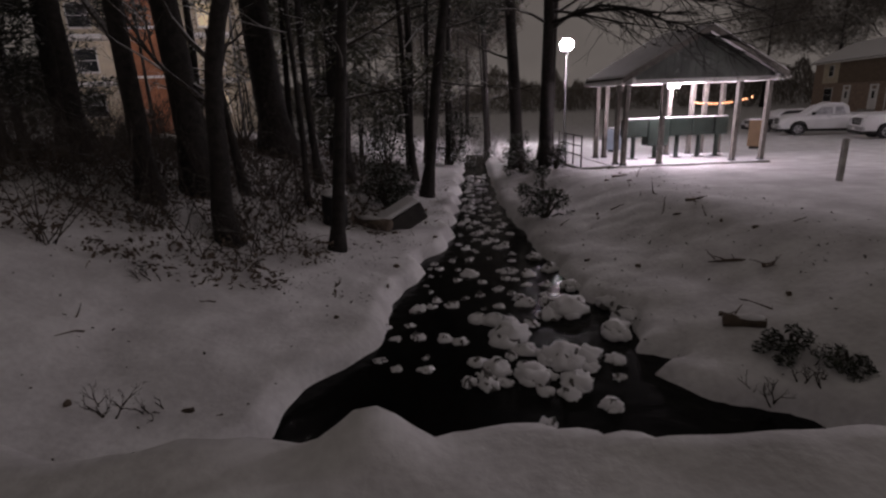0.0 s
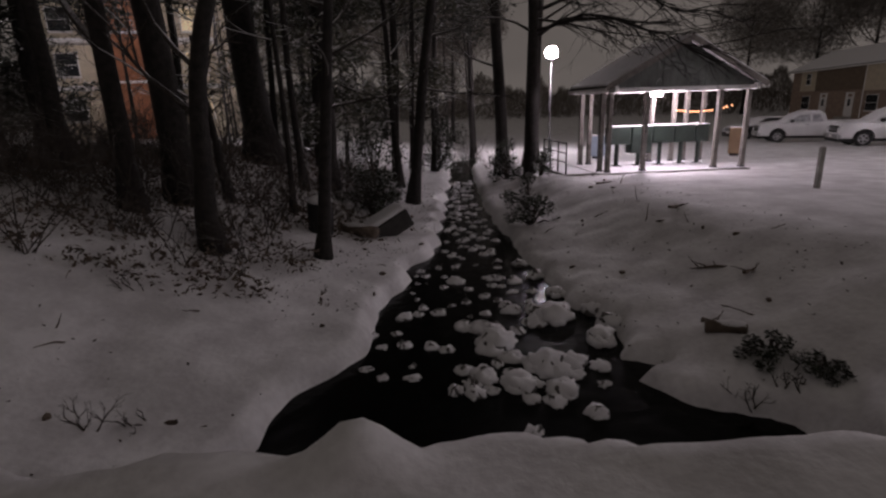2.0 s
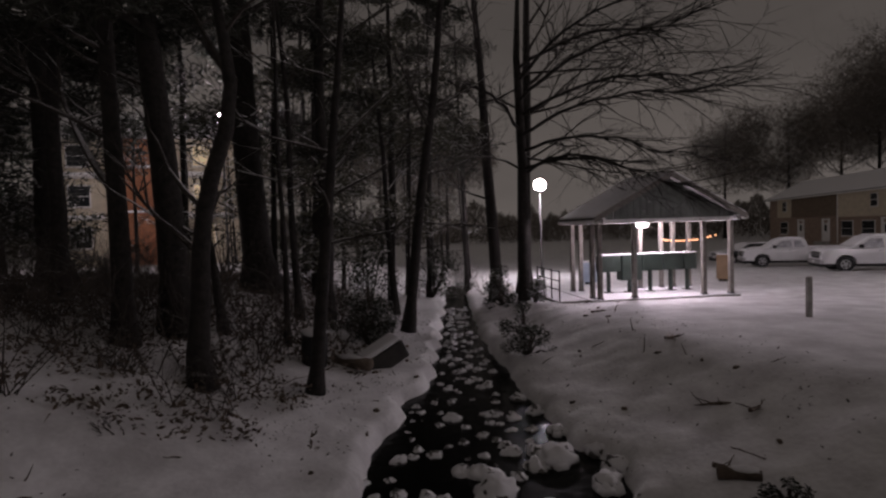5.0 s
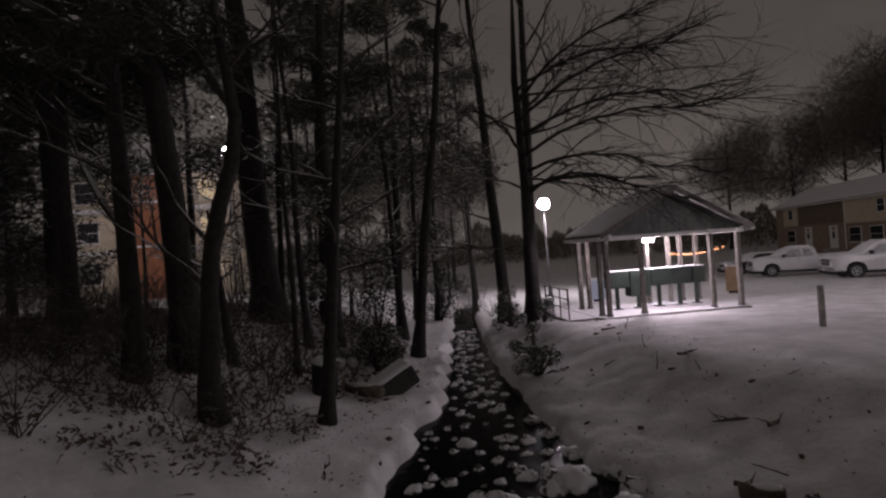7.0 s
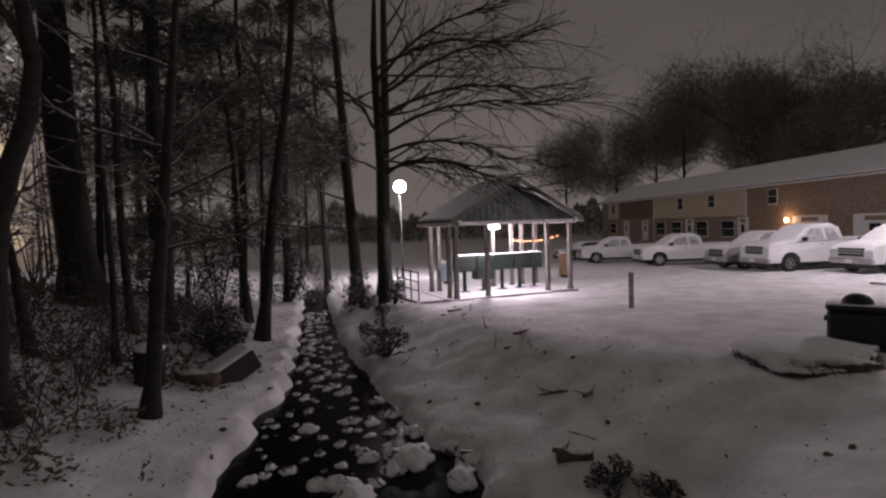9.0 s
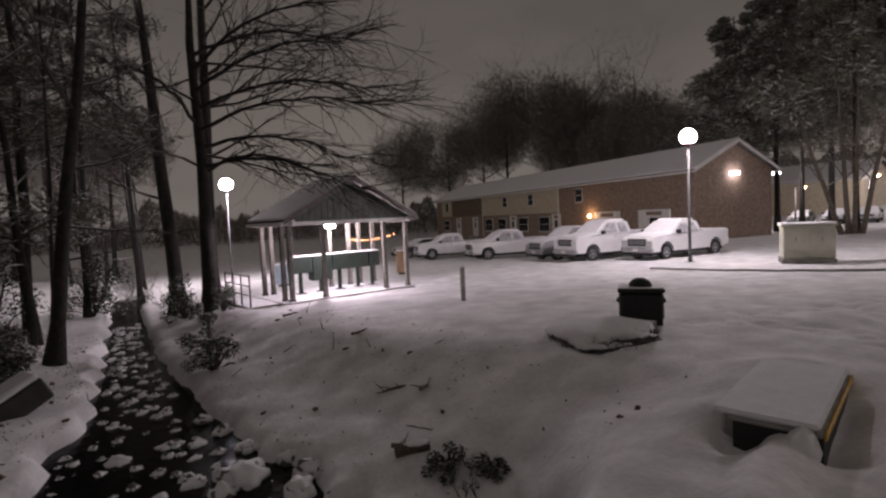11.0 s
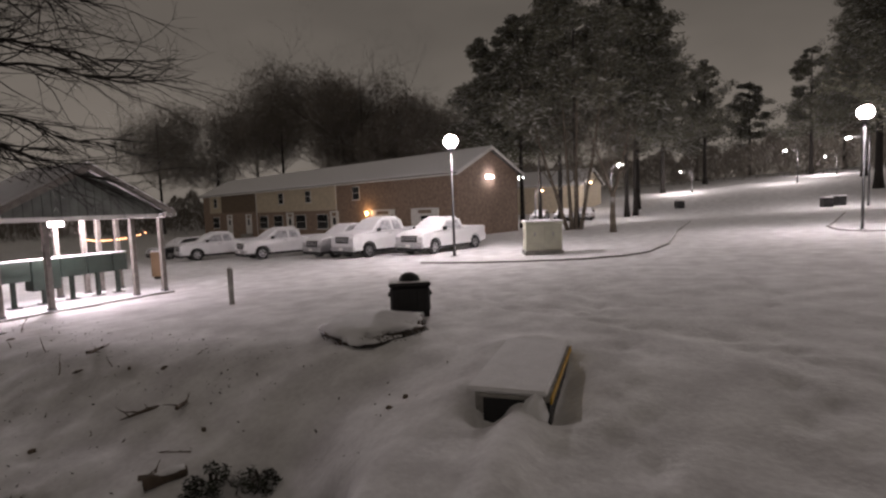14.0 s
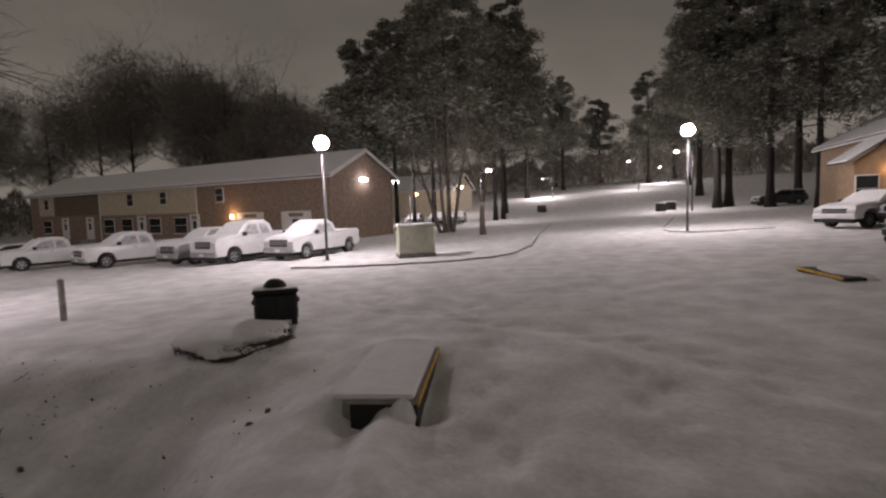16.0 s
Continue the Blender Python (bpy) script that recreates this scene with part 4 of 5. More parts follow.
def crooked_tree(x, y):
    rng = random.Random(3)
    t = thing("tree", at(x, y, 0, -0.08), "crooked dark tree with a broken side stem", "tree", "bare trees of the creek wood")
    line = [(0, 0, 0), (-0.06, 0, 0.6), (0.0, 0.05, 1.4), (0.02, 0.08, 2.1), (0.12, 0.05, 2.8), (0.3, 0.0, 3.4), (0.52, 0.0, 4.0), (0.6, 0.05, 4.7), (0.5, 0.1, 5.5), (0.35, 0.1, 6.5), (0.5, 0.1, 8.0)]
    part("trunk", Build().tube(line, [0.26, 0.17, 0.145, 0.135, 0.125, 0.12, 0.115, 0.10, 0.085, 0.06, 0.02], 10), BARK, t, smooth=True)
    for z, d, L, r in ((1.9, (0.25, 0.1, 0.8), 1.5, 0.05), (2.3, (-1, 0.2, 0.75), 1.9, 0.055), (3.0, (-1, 0.3, 0.5), 2.2, 0.05), (4.6, (-0.6, 0.2, 1), 1.8, 0.05), (5.3, (0.8, 0.1, 0.8), 1.8, 0.04), (6.2, (-0.5, -0.3, 0.8), 1.6, 0.035)):
        q = min(line, key=lambda p: abs(p[2] - z))
        b = Build()
        fork(b, q, d, L, r, 2, rng)
        part("limb", b, BARK_SNOWY, t)


crooked_tree(-3.5, 8.1)


def spreading_limbs(x, y, height, seed, label, limbs):
    """A tree whose long limbs hang out to one side; limbs: height, direction, length."""
    rng = random.Random(seed)
    t = thing("tree", at(x, y, 0, -0.08), label, "tree", "bare trees of the creek wood")
    part("trunk", Build().tube([(0, 0, 0), (0.05, 0, height * 0.4), (-0.05, 0.1, height * 0.7), (0.1, 0.1, height)], [0.24, 0.17, 0.12, 0.03], 10), BARK, t, smooth=True)
    for z, d, L in limbs:
        b = Build()
        fork(b, (0, 0, z), d, L, 0.05, 4, rng, -0.14, (3, 4))
        part("limb", b, BARK_SNOWY, t)
    return t


big = spreading_limbs(3.35, 17.6, 12, 8, "bare tree with long limbs spreading over the shelter roof", (
    (5.0, (1, -0.35, 0.05), 4.4), (6.4, (1, -0.5, 0.1), 4.8), (7.8, (0.9, -0.3, 0.2), 4.4), (4.6, (-1, -0.3, 0.3), 2.6), (6.6, (-1, -0.1, 0.4), 2.8)))


def bough(tree, start, tip, r, seed):
    """A long arching limb with many fine twigs, from the trunk to its tip."""
    rng = random.Random(seed)
    p, q = Vector(start), Vector(tip)
    n = 12
    pts = [p.lerp(q, i / n) + Vector((0.12 * noise.noise((i * 0.5, seed, 1)), 0.12 * noise.noise((i * 0.5, seed, 4)), 0.5 * math.sin(math.pi * min(1, i / n * 1.2)) + 0.1 * noise.noise((i * 0.6, seed, 8)))) for i in range(n + 1)]
    b = Build()
    b.tube(pts, [r * (1 - 0.85 * i / n) + 0.004 for i in range(n + 1)], 6, False)
    reach = (q - p).length
    for i in range(2, n):
        along = (pts[i + 1] - pts[i]).normalized()
        for j in range(3):
            d = along * 1.1 + Vector((rng.uniform(-1, 1), rng.uniform(-1, 1), rng.uniform(-0.7, 0.45))) * 0.8
            fork(b, pts[i], d, reach * rng.uniform(0.16, 0.34), r * 0.36, 2, rng, -0.12, (2, 3))
    part("limb", b, BARK, tree)


for k, (z, tip) in enumerate(((4.6, (3.8, -4.3, 3.6)), (5.2, (4.5, -3.0, 4.6)), (5.7, (4.3, -5.4, 6.0)), (6.4, (5.2, -3.4, 6.9)), (6.9, (3.8, -5.0, 7.9)), (7.6, (3.3, -3.9, 9.2)), (4.4, (3.4, -1.8, 4.5)), (8.0, (5.0, -1.6, 8.8)), (5.9, (-2.6, -2.4, 7.0)))):
    bough(big, (0, 0, z), tip, 0.06, 30 + k)

# pines whose dark crowns close the wood overhead
for k, (x, y, h) in enumerate(((-12.5, 17.5, 13), (-3.6, 17.5, 14), (-1.2, 19.0, 14), (-9.5, 21, 14), (-15, 22, 14), (-5.5, 24, 15), (0.3, 27, 15), (-7.3, 10.6, 11), (-14.0, 16.6, 11), (-17.5, 21, 12), (-22, 25, 13), (-12.0, 12.6, 9))):
    # lamp light on pines 1 and 2 is put into the paler needle colour
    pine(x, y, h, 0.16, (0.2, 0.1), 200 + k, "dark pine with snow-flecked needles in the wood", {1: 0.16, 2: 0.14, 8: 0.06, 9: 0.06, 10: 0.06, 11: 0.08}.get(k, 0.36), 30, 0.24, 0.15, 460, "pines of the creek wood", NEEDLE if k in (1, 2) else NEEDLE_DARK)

# thin trees further down the creek
back = random.Random(21)
for k in range(34):
    x, y = back.uniform(-16, 3.5), back.uniform(17, 44)
    if abs(x - 1.1) < 0.9 and y < 30:
        x -= 2.2
    bare_tree(x, y, back.uniform(7, 13), back.uniform(0.05, 0.13), (back.uniform(-0.06, 0.06), 0.0), 300 + k, 8, "thin bare tree deep in the snowy wood", 0.15, 0.2, 2, 0.15, sides=6)

# ---- trees beyond the houses and along the road ----
for k, (x, y, h) in enumerate(((62, 44, 20), (64, 53, 25), (66, 62, 28), (64, 71, 28), (66, 80, 26), (66, 92, 24), (59, 100, 25), (60, 37, 16), (72, 50, 25), (74, 66, 27))):
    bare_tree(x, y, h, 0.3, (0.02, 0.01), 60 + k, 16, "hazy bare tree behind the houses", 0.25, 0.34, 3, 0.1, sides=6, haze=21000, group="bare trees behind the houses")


def vase_tree(x, y, height, leans, r, seed, label, fork_at=0.0):
    """A bare tree of several stems that spread as they rise; leans: sideways run of each stem over its height."""
    rng = random.Random(seed)
    t = thing("tree", at(x, y, 0, -0.08), label, "tree", "roadside trees")
    if fork_at:
        part("trunk", Build().tube([(0, 0, 0), (0, 0.04, fork_at * 0.5), (0, 0, fork_at)], [r * 1.5, r * 1.15, r], 9), BARK_LAMPLIT, t, smooth=True)
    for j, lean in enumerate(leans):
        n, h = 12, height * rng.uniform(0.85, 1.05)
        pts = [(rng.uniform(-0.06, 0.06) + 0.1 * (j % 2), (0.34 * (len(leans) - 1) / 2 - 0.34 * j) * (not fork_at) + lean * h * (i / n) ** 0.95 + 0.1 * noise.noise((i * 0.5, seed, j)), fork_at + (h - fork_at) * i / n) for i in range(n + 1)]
        part("stem", Build().tube(pts, [r * (0.8 if fork_at else 1.15 - 0.2 * (i > 0)) * (1 - 0.9 * (i / n) ** 1.1) + 0.01 for i in range(n + 1)], 8), BARK_LAMPLIT, t, smooth=True)
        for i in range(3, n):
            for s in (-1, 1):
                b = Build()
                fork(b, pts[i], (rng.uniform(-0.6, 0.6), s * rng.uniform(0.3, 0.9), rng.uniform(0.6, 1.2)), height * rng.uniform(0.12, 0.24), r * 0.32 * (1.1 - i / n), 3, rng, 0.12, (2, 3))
                part("limb", b, BARK_LAMPLIT, t)


vase_tree(42.2, 12.95, 14.5, (0.3, 0.06, -0.02, -0.17), 0.17, 80, "bare many-stemmed tree beside the road in lamp light")
vase_tree(35.8, 8.3, 7.5, (0.2, -0.16), 0.16, 82, "small forked bare tree beside the road", 2.4)
for k, (x, y, h, r) in enumerate(((44.5, 13.4, 23, 0.2), (52.0, 21.5, 22, 0.25), (64.8, 13.5, 26, 0.26), (66.3, 12.8, 26, 0.26), (56, 21, 24, 0.22), (56, 27, 22, 0.3), (60, 20, 25, 0.3), (74, 14, 25, 0.3), (64, -11.4, 24, 0.4), (65, -12.7, 25, 0.4), (60.7, -15.6, 25, 0.4), (64, -19, 26, 0.4), (56, -24, 24, 0.4), (80, -12, 26, 0.4), (52, -17, 22, 0.3), (95, 14, 24, 0.35), (98, -13, 24, 0.35), (112, 9, 22, 0.35), (118, -8, 22, 0.35), (135, 2, 20, 0.35), (130, 12, 20, 0.35), (128, -14, 20, 0.35))):
    pine(x, y, h, r, (0.3, 0.2), 100 + k, "tall dark pine beside the snowy road", 0.32, 46, 0.25, 0.32, 390)


# ---- lamps down the road ----
def arm_lamp(x, y, height, label, mat=FAINT, size=0.16, arm=(0.0, 1.6), watts=1500):
    t = thing("street_lamp", at(x, y, 0, -0.05), label, "street lamp", "far street lamps")
    part("pole", Build().tube([(0, 0, 0), (0, 0, height)], [0.1, 0.06], 8), GALV, t, smooth=True)
    part("arm", Build().tube([(0, 0, height - 0.3), (arm[0] * 0.5, arm[1] * 0.5, height), (arm[0], arm[1], height)], [0.05, 0.04, 0.035], 6), GALV, t)
    part("lamp_head", Build().blob((arm[0], arm[1], height - 0.08), (size, size * 1.4, size * 0.7), 1, 0, 6, 10), mat, t, "glowing lamp head", True)
    g = float(ground(x, y))
    lamp_light("street_lamp_light", (x + arm[0], y + arm[1], g + height - 0.6), watts, radius=0.15)


arm_lamp(62, -8.6, 6.5, "lit street lamp on a long arm beside the road")
arm_lamp(95, -4.8, 5.0, "lit street lamp far up the road")
arm_lamp(110, -11.0, 3.2, "small bluish lamp far up the hill", size=0.12)
arm_lamp(90, 9.0, 3.4, "small lit lamp beyond the pines", size=0.1)
arm_lamp(54.2, 23.5, 5.6, "lit lamp at the end of the houses", size=0.26, arm=(0, -1), watts=700)
arm_lamp(59.2, 14.0, 6.2, "lit lamp among the roadside trunks", size=0.26, arm=(0, -1), watts=700)
arm_lamp(62.2, 24.0, 4.2, "orange lamp over the parked cars", WARM, 0.2, (0, -0.8), 350)
arm_lamp(72.8, 20.8, 4.4, "orange lamp by the far house", WARM, 0.2, (0, -0.8), 350)

for k, (x, y, h) in enumerate(((2, 46, 13), (-4, 48, 15), (-10, 46, 14))):
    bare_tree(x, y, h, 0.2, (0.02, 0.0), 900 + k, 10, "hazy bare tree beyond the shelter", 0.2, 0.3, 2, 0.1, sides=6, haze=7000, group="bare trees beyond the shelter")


def far_woods():
    """The wood that closes the distance all round: an uneven band of frosted twigs, paled and added to stand for haze.
    """
    r = np.random.RandomState(8)
    n = 90000
    ang = r.uniform(radians(-32), radians(135), n)
    far = r.uniform(118, 150, n)
    tall = np.array([7.0 + 4.5 * noise.noise((a * 14, 0, 1)) + 3.0 * noise.noise((a * 45, 0, 5)) for a in ang])
    x, y = far * np.cos(ang), far * np.sin(ang)
    z = ground(x, y) + np.maximum(tall, 1.5) * r.random_sample(n) ** 0.8
    c = np.stack([x, y, z], 1)
    d = np.stack([r.uniform(-0.6, 0.6, n), r.uniform(-0.6, 0.6, n), r.uniform(0.3, 1.0, n)], 1) * r.uniform(0.5, 1.3, (n, 1))
    e = np.stack([-np.sin(ang), np.cos(ang), np.zeros(n)], 1) * r.uniform(0.04, 0.1, (n, 1))
    b = Build()
    b.v = np.stack([c - d, c + e, c + d, c - e], 1).reshape(-1, 3).tolist()
    b.f = np.arange(4 * n).reshape(-1, 4).tolist()
    tagged(part("far_woods", b, TWIG_FAR), "distant frosted woods, paled for haze, closing the view", "woods", kind="stuff")


far_woods()


# ---- the creek's stones ----
SINGLE_STONES = [(0.36, 8.51, 0.16), (0.95, 8.6, 0.12), (1.15, 8.65, 0.1), (1.36, 8.4, 0.14), (1.55, 7.89, 0.11), (0.77, 7.74, 0.09), (0.48, 7.51, 0.09), (0.22, 7.36, 0.06), (0.73, 7.02, 0.1), (0.04, 7.12, 0.12), (-0.27, 7.1, 0.1), (-0.45, 7.01, 0.13), (-0.54, 6.46, 0.09), (-0.87, 6.38, 0.1), (-0.41, 6.08, 0.11), (-0.08, 6.02, 0.12), (0.13, 5.92, 0.11), (-0.69, 6.06, 0.09), (-0.84, 5.49, 0.09), (-0.62, 5.27, 0.09), (-0.29, 5.25, 0.1), (-0.3, 5.52, 0.07), (1.55, 4.43, 0.13), (0.88, 4.16, 0.11), (1.87, 5.35, 0.13), (1.8, 4.96, 0.09)]
STONE_SHOAL = [(0.77, 6.04, 0.28), (0.89, 5.63, 0.15), (0.64, 6.51, 0.19), (0.38, 6.59, 0.16), (1.08, 6.38, 0.12), (0.51, 5.23, 0.18), (0.3, 5.38, 0.12), (0.7, 5.5, 0.1), (0.37, 5.05, 0.11), (0.18, 4.94, 0.11), (0.39, 4.87, 0.13), (0.57, 4.92, 0.1), (0.89, 5.02, 0.22), (0.83, 5.28, 0.1), (0.95, 4.72, 0.11), (1.3, 5.39, 0.27), (1.51, 5.44, 0.21), (1.14, 5.54, 0.14), (1.3, 4.87, 0.19), (1.19, 4.66, 0.13), (1.5, 5.17, 0.13), (1.67, 6.83, 0.3), (1.39, 6.64, 0.18), (1.48, 7.07, 0.19), (1.11, 7.1, 0.15), (1.06, 7.34, 0.12)]
stones = random.Random(9)


def creek_stone(x, y, s, k, z=None):
    base = WATER_Z - 0.10 if z is None else z
    st = part("creek_stone", Build().blob((0, 0, 0), (s, s * stones.uniform(0.7, 0.95), s * 0.55 + 0.08), k, 0.5, 7, 11), STONE, smooth=True)
    st.matrix_basis = pose(x, y, base, 0, 0, stones.uniform(0, 360))
    tagged(st, "wet dark creek stone capped with rounded snow", "stone", "stones in the creek")
    cap = Build()
    top = s * 0.3 + 0.04
    cap.blob((0, 0, top), (s * 0.92, s * 0.8, s * 0.34 + 0.03), k, 0.5, 8, 18, -0.4)
    for q in range(3 if s < 0.12 else 5):
        a, far = stones.uniform(0, 6.28), stones.uniform(0.45, 0.85) * s
        w = s * stones.uniform(0.34, 0.58)
        cap.blob((math.cos(a) * far, math.sin(a) * far * 0.8, top - 0.25 * far), (w, w * 0.85, w * 0.6 + 0.015), k + q * 7, 0.4, 6, 12, -0.4)
    part("snow_cap", cap, CAP, st, "soft white snow cap", True)


for k, (x, y, s) in enumerate(SINGLE_STONES + STONE_SHOAL):
    creek_stone(x, y, s * 1.1, k)
for k in range(300):
    y = 5.0 + 16 * stones.random() ** 1.1
    le, ri = creek_edges(y)
    x = le + (ri - le) * stones.random()
    s = stones.uniform(0.035, 0.11) * (1.25 if y > 10 else 1.0)
    if y < 7.3 and (x < 0.3 or x > 1.75 or s > 0.07):
        continue
    creek_stone(x, y, s, 60 + k)
for x, y, s in ((2.1, 6.05, 0.22), (2.35, 6.45, 0.2), (2.3, 6.95, 0.2), (1.9, 7.7, 0.16), (1.75, 8.6, 0.15), (1.6, 9.3, 0.14)):
    creek_stone(x, y, s, 300 + int(x * 10), WATER_Z - 0.04)


# ---- brush, shrubs and litter ----
def bare_shrub(x, y, height, stems, seed, label="leafless shrub with thin dark stems in snow"):
    rng = random.Random(seed)
    t = thing("shrub", at(x, y, 0, -0.05), label, "shrub", "leafless shrubs on the banks")
    for k in range(stems):
        b = Build()
        a = rng.uniform(0, 6.28)
        fork(b, (rng.uniform(-0.1, 0.1), rng.uniform(-0.1, 0.1), 0), (math.cos(a) * 0.6, math.sin(a) * 0.6, 1.0), height * rng.uniform(0.6, 1.1), 0.011, 3, rng, 0.05, (2, 3))
        part("stem", b, TWIG, t)


def leafy_shrub(x, y, size, count, seed, label, leaf=0.04):
    rng = random.Random(seed)
    t = thing("evergreen_shrub", at(x, y, 0, -0.05), label, "shrub", "evergreen shrubs by the creek")
    leaves = Build()
    for k in range(13):
        a, far = rng.uniform(0, 6.28), rng.uniform(0.2, 1.15)
        q = Vector((math.cos(a) * size[0] * far, math.sin(a) * size[0] * far, size[1] * rng.uniform(0.2, 1.05) * (1.15 - 0.5 * far)))
        part("stem", Build().tube([(0, 0, 0), q * 0.5 + Vector((0, 0, 0.1)), q], [0.03, 0.02, 0.008], 4, False), TWIG, t)
        foliage(leaves, q, (size[0] * 0.36, size[0] * 0.36, size[1] * 0.2), count // 13, leaf, rng, 0.0, 0.3)
    part("foliage", leaves, LEAF, t)


leafy_shrub(1.5, 24.2, (0.95, 1.0), 1300, 72, "dark brush hanging over the far creek", 0.05)
leafy_shrub(-1.45, 12.5, (0.5, 1.15), 2600, 71, "dark rounded evergreen bush by the creek", 0.05)


def leaf_litter():
    """Dead leaves and stalks that show through the thin snow under the trees."""
    rng = random.Random(12)
    b = Build()
    for k in range(34000):
        x, y = rng.uniform(-13, 6.0), rng.uniform(3.0, 18)
        le, ri = creek_edges(y)
        if le - 0.25 < x < ri + 0.25:
            continue
        wood = ss((y - 5.6 - 0.1 * (x + 4)) / 3.0) if x < le else 0.16 * ss((y - 4.6) / 2.0)
        patch = noise.noise((x * 0.7, y * 0.7, 7)) + 0.6 * noise.noise((x * 2.1, y * 2.1, 2))
        if rng.random() > wood * max(0.0, 0.4 + 1.1 * patch) + 0.03:
            continue
        z = float(ground(x, y)) + noise.noise((x * 1.3, y * 1.3, 0)) * 0.042 + noise.noise((x * 4, y * 4, 3)) * 0.02
        a, s = rng.uniform(0, 6.28), rng.uniform(0.012, 0.034)
        d, e = Vector((math.cos(a), math.sin(a), rng.uniform(-0.2, 0.8))) * s, Vector((-math.sin(a), math.cos(a), rng.uniform(-0.3, 0.3))) * s * 0.5
        c = Vector((x, y, z + 0.015))
        b.add([c - d * 0.6, c + e, c + d, c - e], [(0, 1, 2, 3)])
    tagged(part("leaf_litter", b, LEAF_LITTER), "dead brown leaves and stalks showing through snow", "leaves", kind="stuff")


leaf_litter()
for k, (x, y, h) in enumerate(((0.6, 26.5, 1.3), (1.5, 25.2, 1.1), (2.3, 26.8, 1.4), (1.1, 28.0, 1.6), (1.9, 28.8, 1.6), (0.2, 23.5, 0.9), (2.5, 22.6, 1.0))):
    bare_shrub(x, y, h, 9, 640 + k, "leafless brush closing over the far creek")
bare_shrub(-4.98, 6.2, 1.9, 9, 1, "tall leafless shrub on the snowy bank")
brush = random.Random(33)
for k in range(105):
    x, y = brush.uniform(-12, -0.9), 7.1 + 8.0 * brush.random() ** 1.3
    if x > -0.6 - 0.28 * (16 - y):
        x -= 1.6
    bare_shrub(x, y, brush.uniform(0.6, 1.3) * (1.45 if k % 3 == 0 else 1.0), brush.randint(4, 8), 400 + k)
for k in range(60):
    bare_shrub(brush.uniform(-11, -4.2), 7.3 + 5.0 * brush.random(), brush.uniform(0.7, 1.7), brush.randint(5, 8), 900 + k)
for k, (x, y) in enumerate(((-3.74, 6.2), (-3.0, 3.95), (-2.65, 4.05), (-2.9, 7.2), (3.35, 4.3), (3.6, 4.6), (3.0, 4.3), (1.1, 2.75), (2.0, 12.6), (2.6, 13.8))):
    bare_shrub(x, y, brush.uniform(0.16, 0.3), 6, 500 + k, "tuft of dead stems poking from the snow")
leafy_shrub(-1.65, 13.5, (0.75, 1.3), 3000, 1, "dark evergreen shrub beside a fallen block")
leafy_shrub(2.24, 11.5, (0.5, 0.7), 1300, 2, "low dark evergreen shrub on the creek bank")
leafy_shrub(2.5, 13.2, (0.6, 0.8), 1400, 3, "snowy evergreen shrub above the creek")
leafy_shrub(3.5, 16.6, (0.45, 0.9), 1300, 4, "green shrub beside the railing")
leafy_shrub(2.7, 18.6, (0.7, 1.3), 2200, 5, "snowy evergreen by the creek", 0.05)
leafy_shrub(-1.9, 17.5, (1.2, 2.6), 5000, 6, "big dark evergreen deep in the wood", 0.05)
leafy_shrub(-4.0, 19.5, (1.5, 3.4), 5000, 7, "big snow-flecked evergreen deep in the wood", 0.055)
leafy_shrub(-7.5, 19.5, (1.4, 3.0), 4500, 8, "snow-flecked evergreen under the tall lamp", 0.055)
leafy_shrub(0.3, 22.5, (1.2, 2.4), 4000, 9, "snowy evergreen leaning over the creek", 0.055)
leafy_shrub(3.42, 4.78, (0.24, 0.3), 900, 11, "low dark tangle of leaves and stems in snow", 0.035)
leafy_shrub(3.75, 4.4, (0.2, 0.24), 700, 12, "small dark tangle of dead stems in snow", 0.03)
leafy_shrub(-12, 19.0, (1.4, 2.2), 1600, 10, "dark evergreen before the flats", 0.1)

under = Build()
for k in range(20000):
    x, y = brush.uniform(-13, -1.2), brush.uniform(6.2, 20)
    le, ri = creek_edges(y)
    depth = le - x
    if depth < 0.7 or noise.noise((x * 0.9, y * 0.9, 7)) < 0.36 - 0.13 * min(depth, 5) - 0.03 * (y - 6):
        continue
    foliage(under, (x, y, float(ground(x, y)) + brush.uniform(0.0, 0.22)), (0.06, 0.06, 0.05), 2, brush.uniform(0.025, 0.06), brush)
tagged(part("undergrowth", under, WOOD), "dead leaves and low dark undergrowth in the snow", "undergrowth", kind="stuff")

lit = Build()
for k in range(420):
    x, y = brush.uniform(-9, 5.2), brush.uniform(3.4, 16)
    le, ri = creek_edges(y)
    if le - 0.1 < x < ri + 0.1 or (x > ri and brush.random() < 0.55) or (x < le and y < 7.5 and brush.random() < 0.75):
        continue
    g = float(ground(x, y))
    if brush.random() < 0.35:
        lit.blob((x, y, g), (brush.uniform(0.02, 0.08), brush.uniform(0.02, 0.06), 0.035), k, 0.6, 4, 6)
    else:
        lit.tube(bend((x, y, g - 0.02), (brush.uniform(-1, 1), brush.uniform(-1, 1), brush.uniform(0, 0.6)), brush.uniform(0.1, 0.45), 4, 0.3, brush), [0.011, 0.009, 0.007, 0.005, 0.003], 4, False)
tagged(part("forest_litter", lit, WOOD), "dark twigs, clods and leaves poking through snow", "litter", kind="stuff")


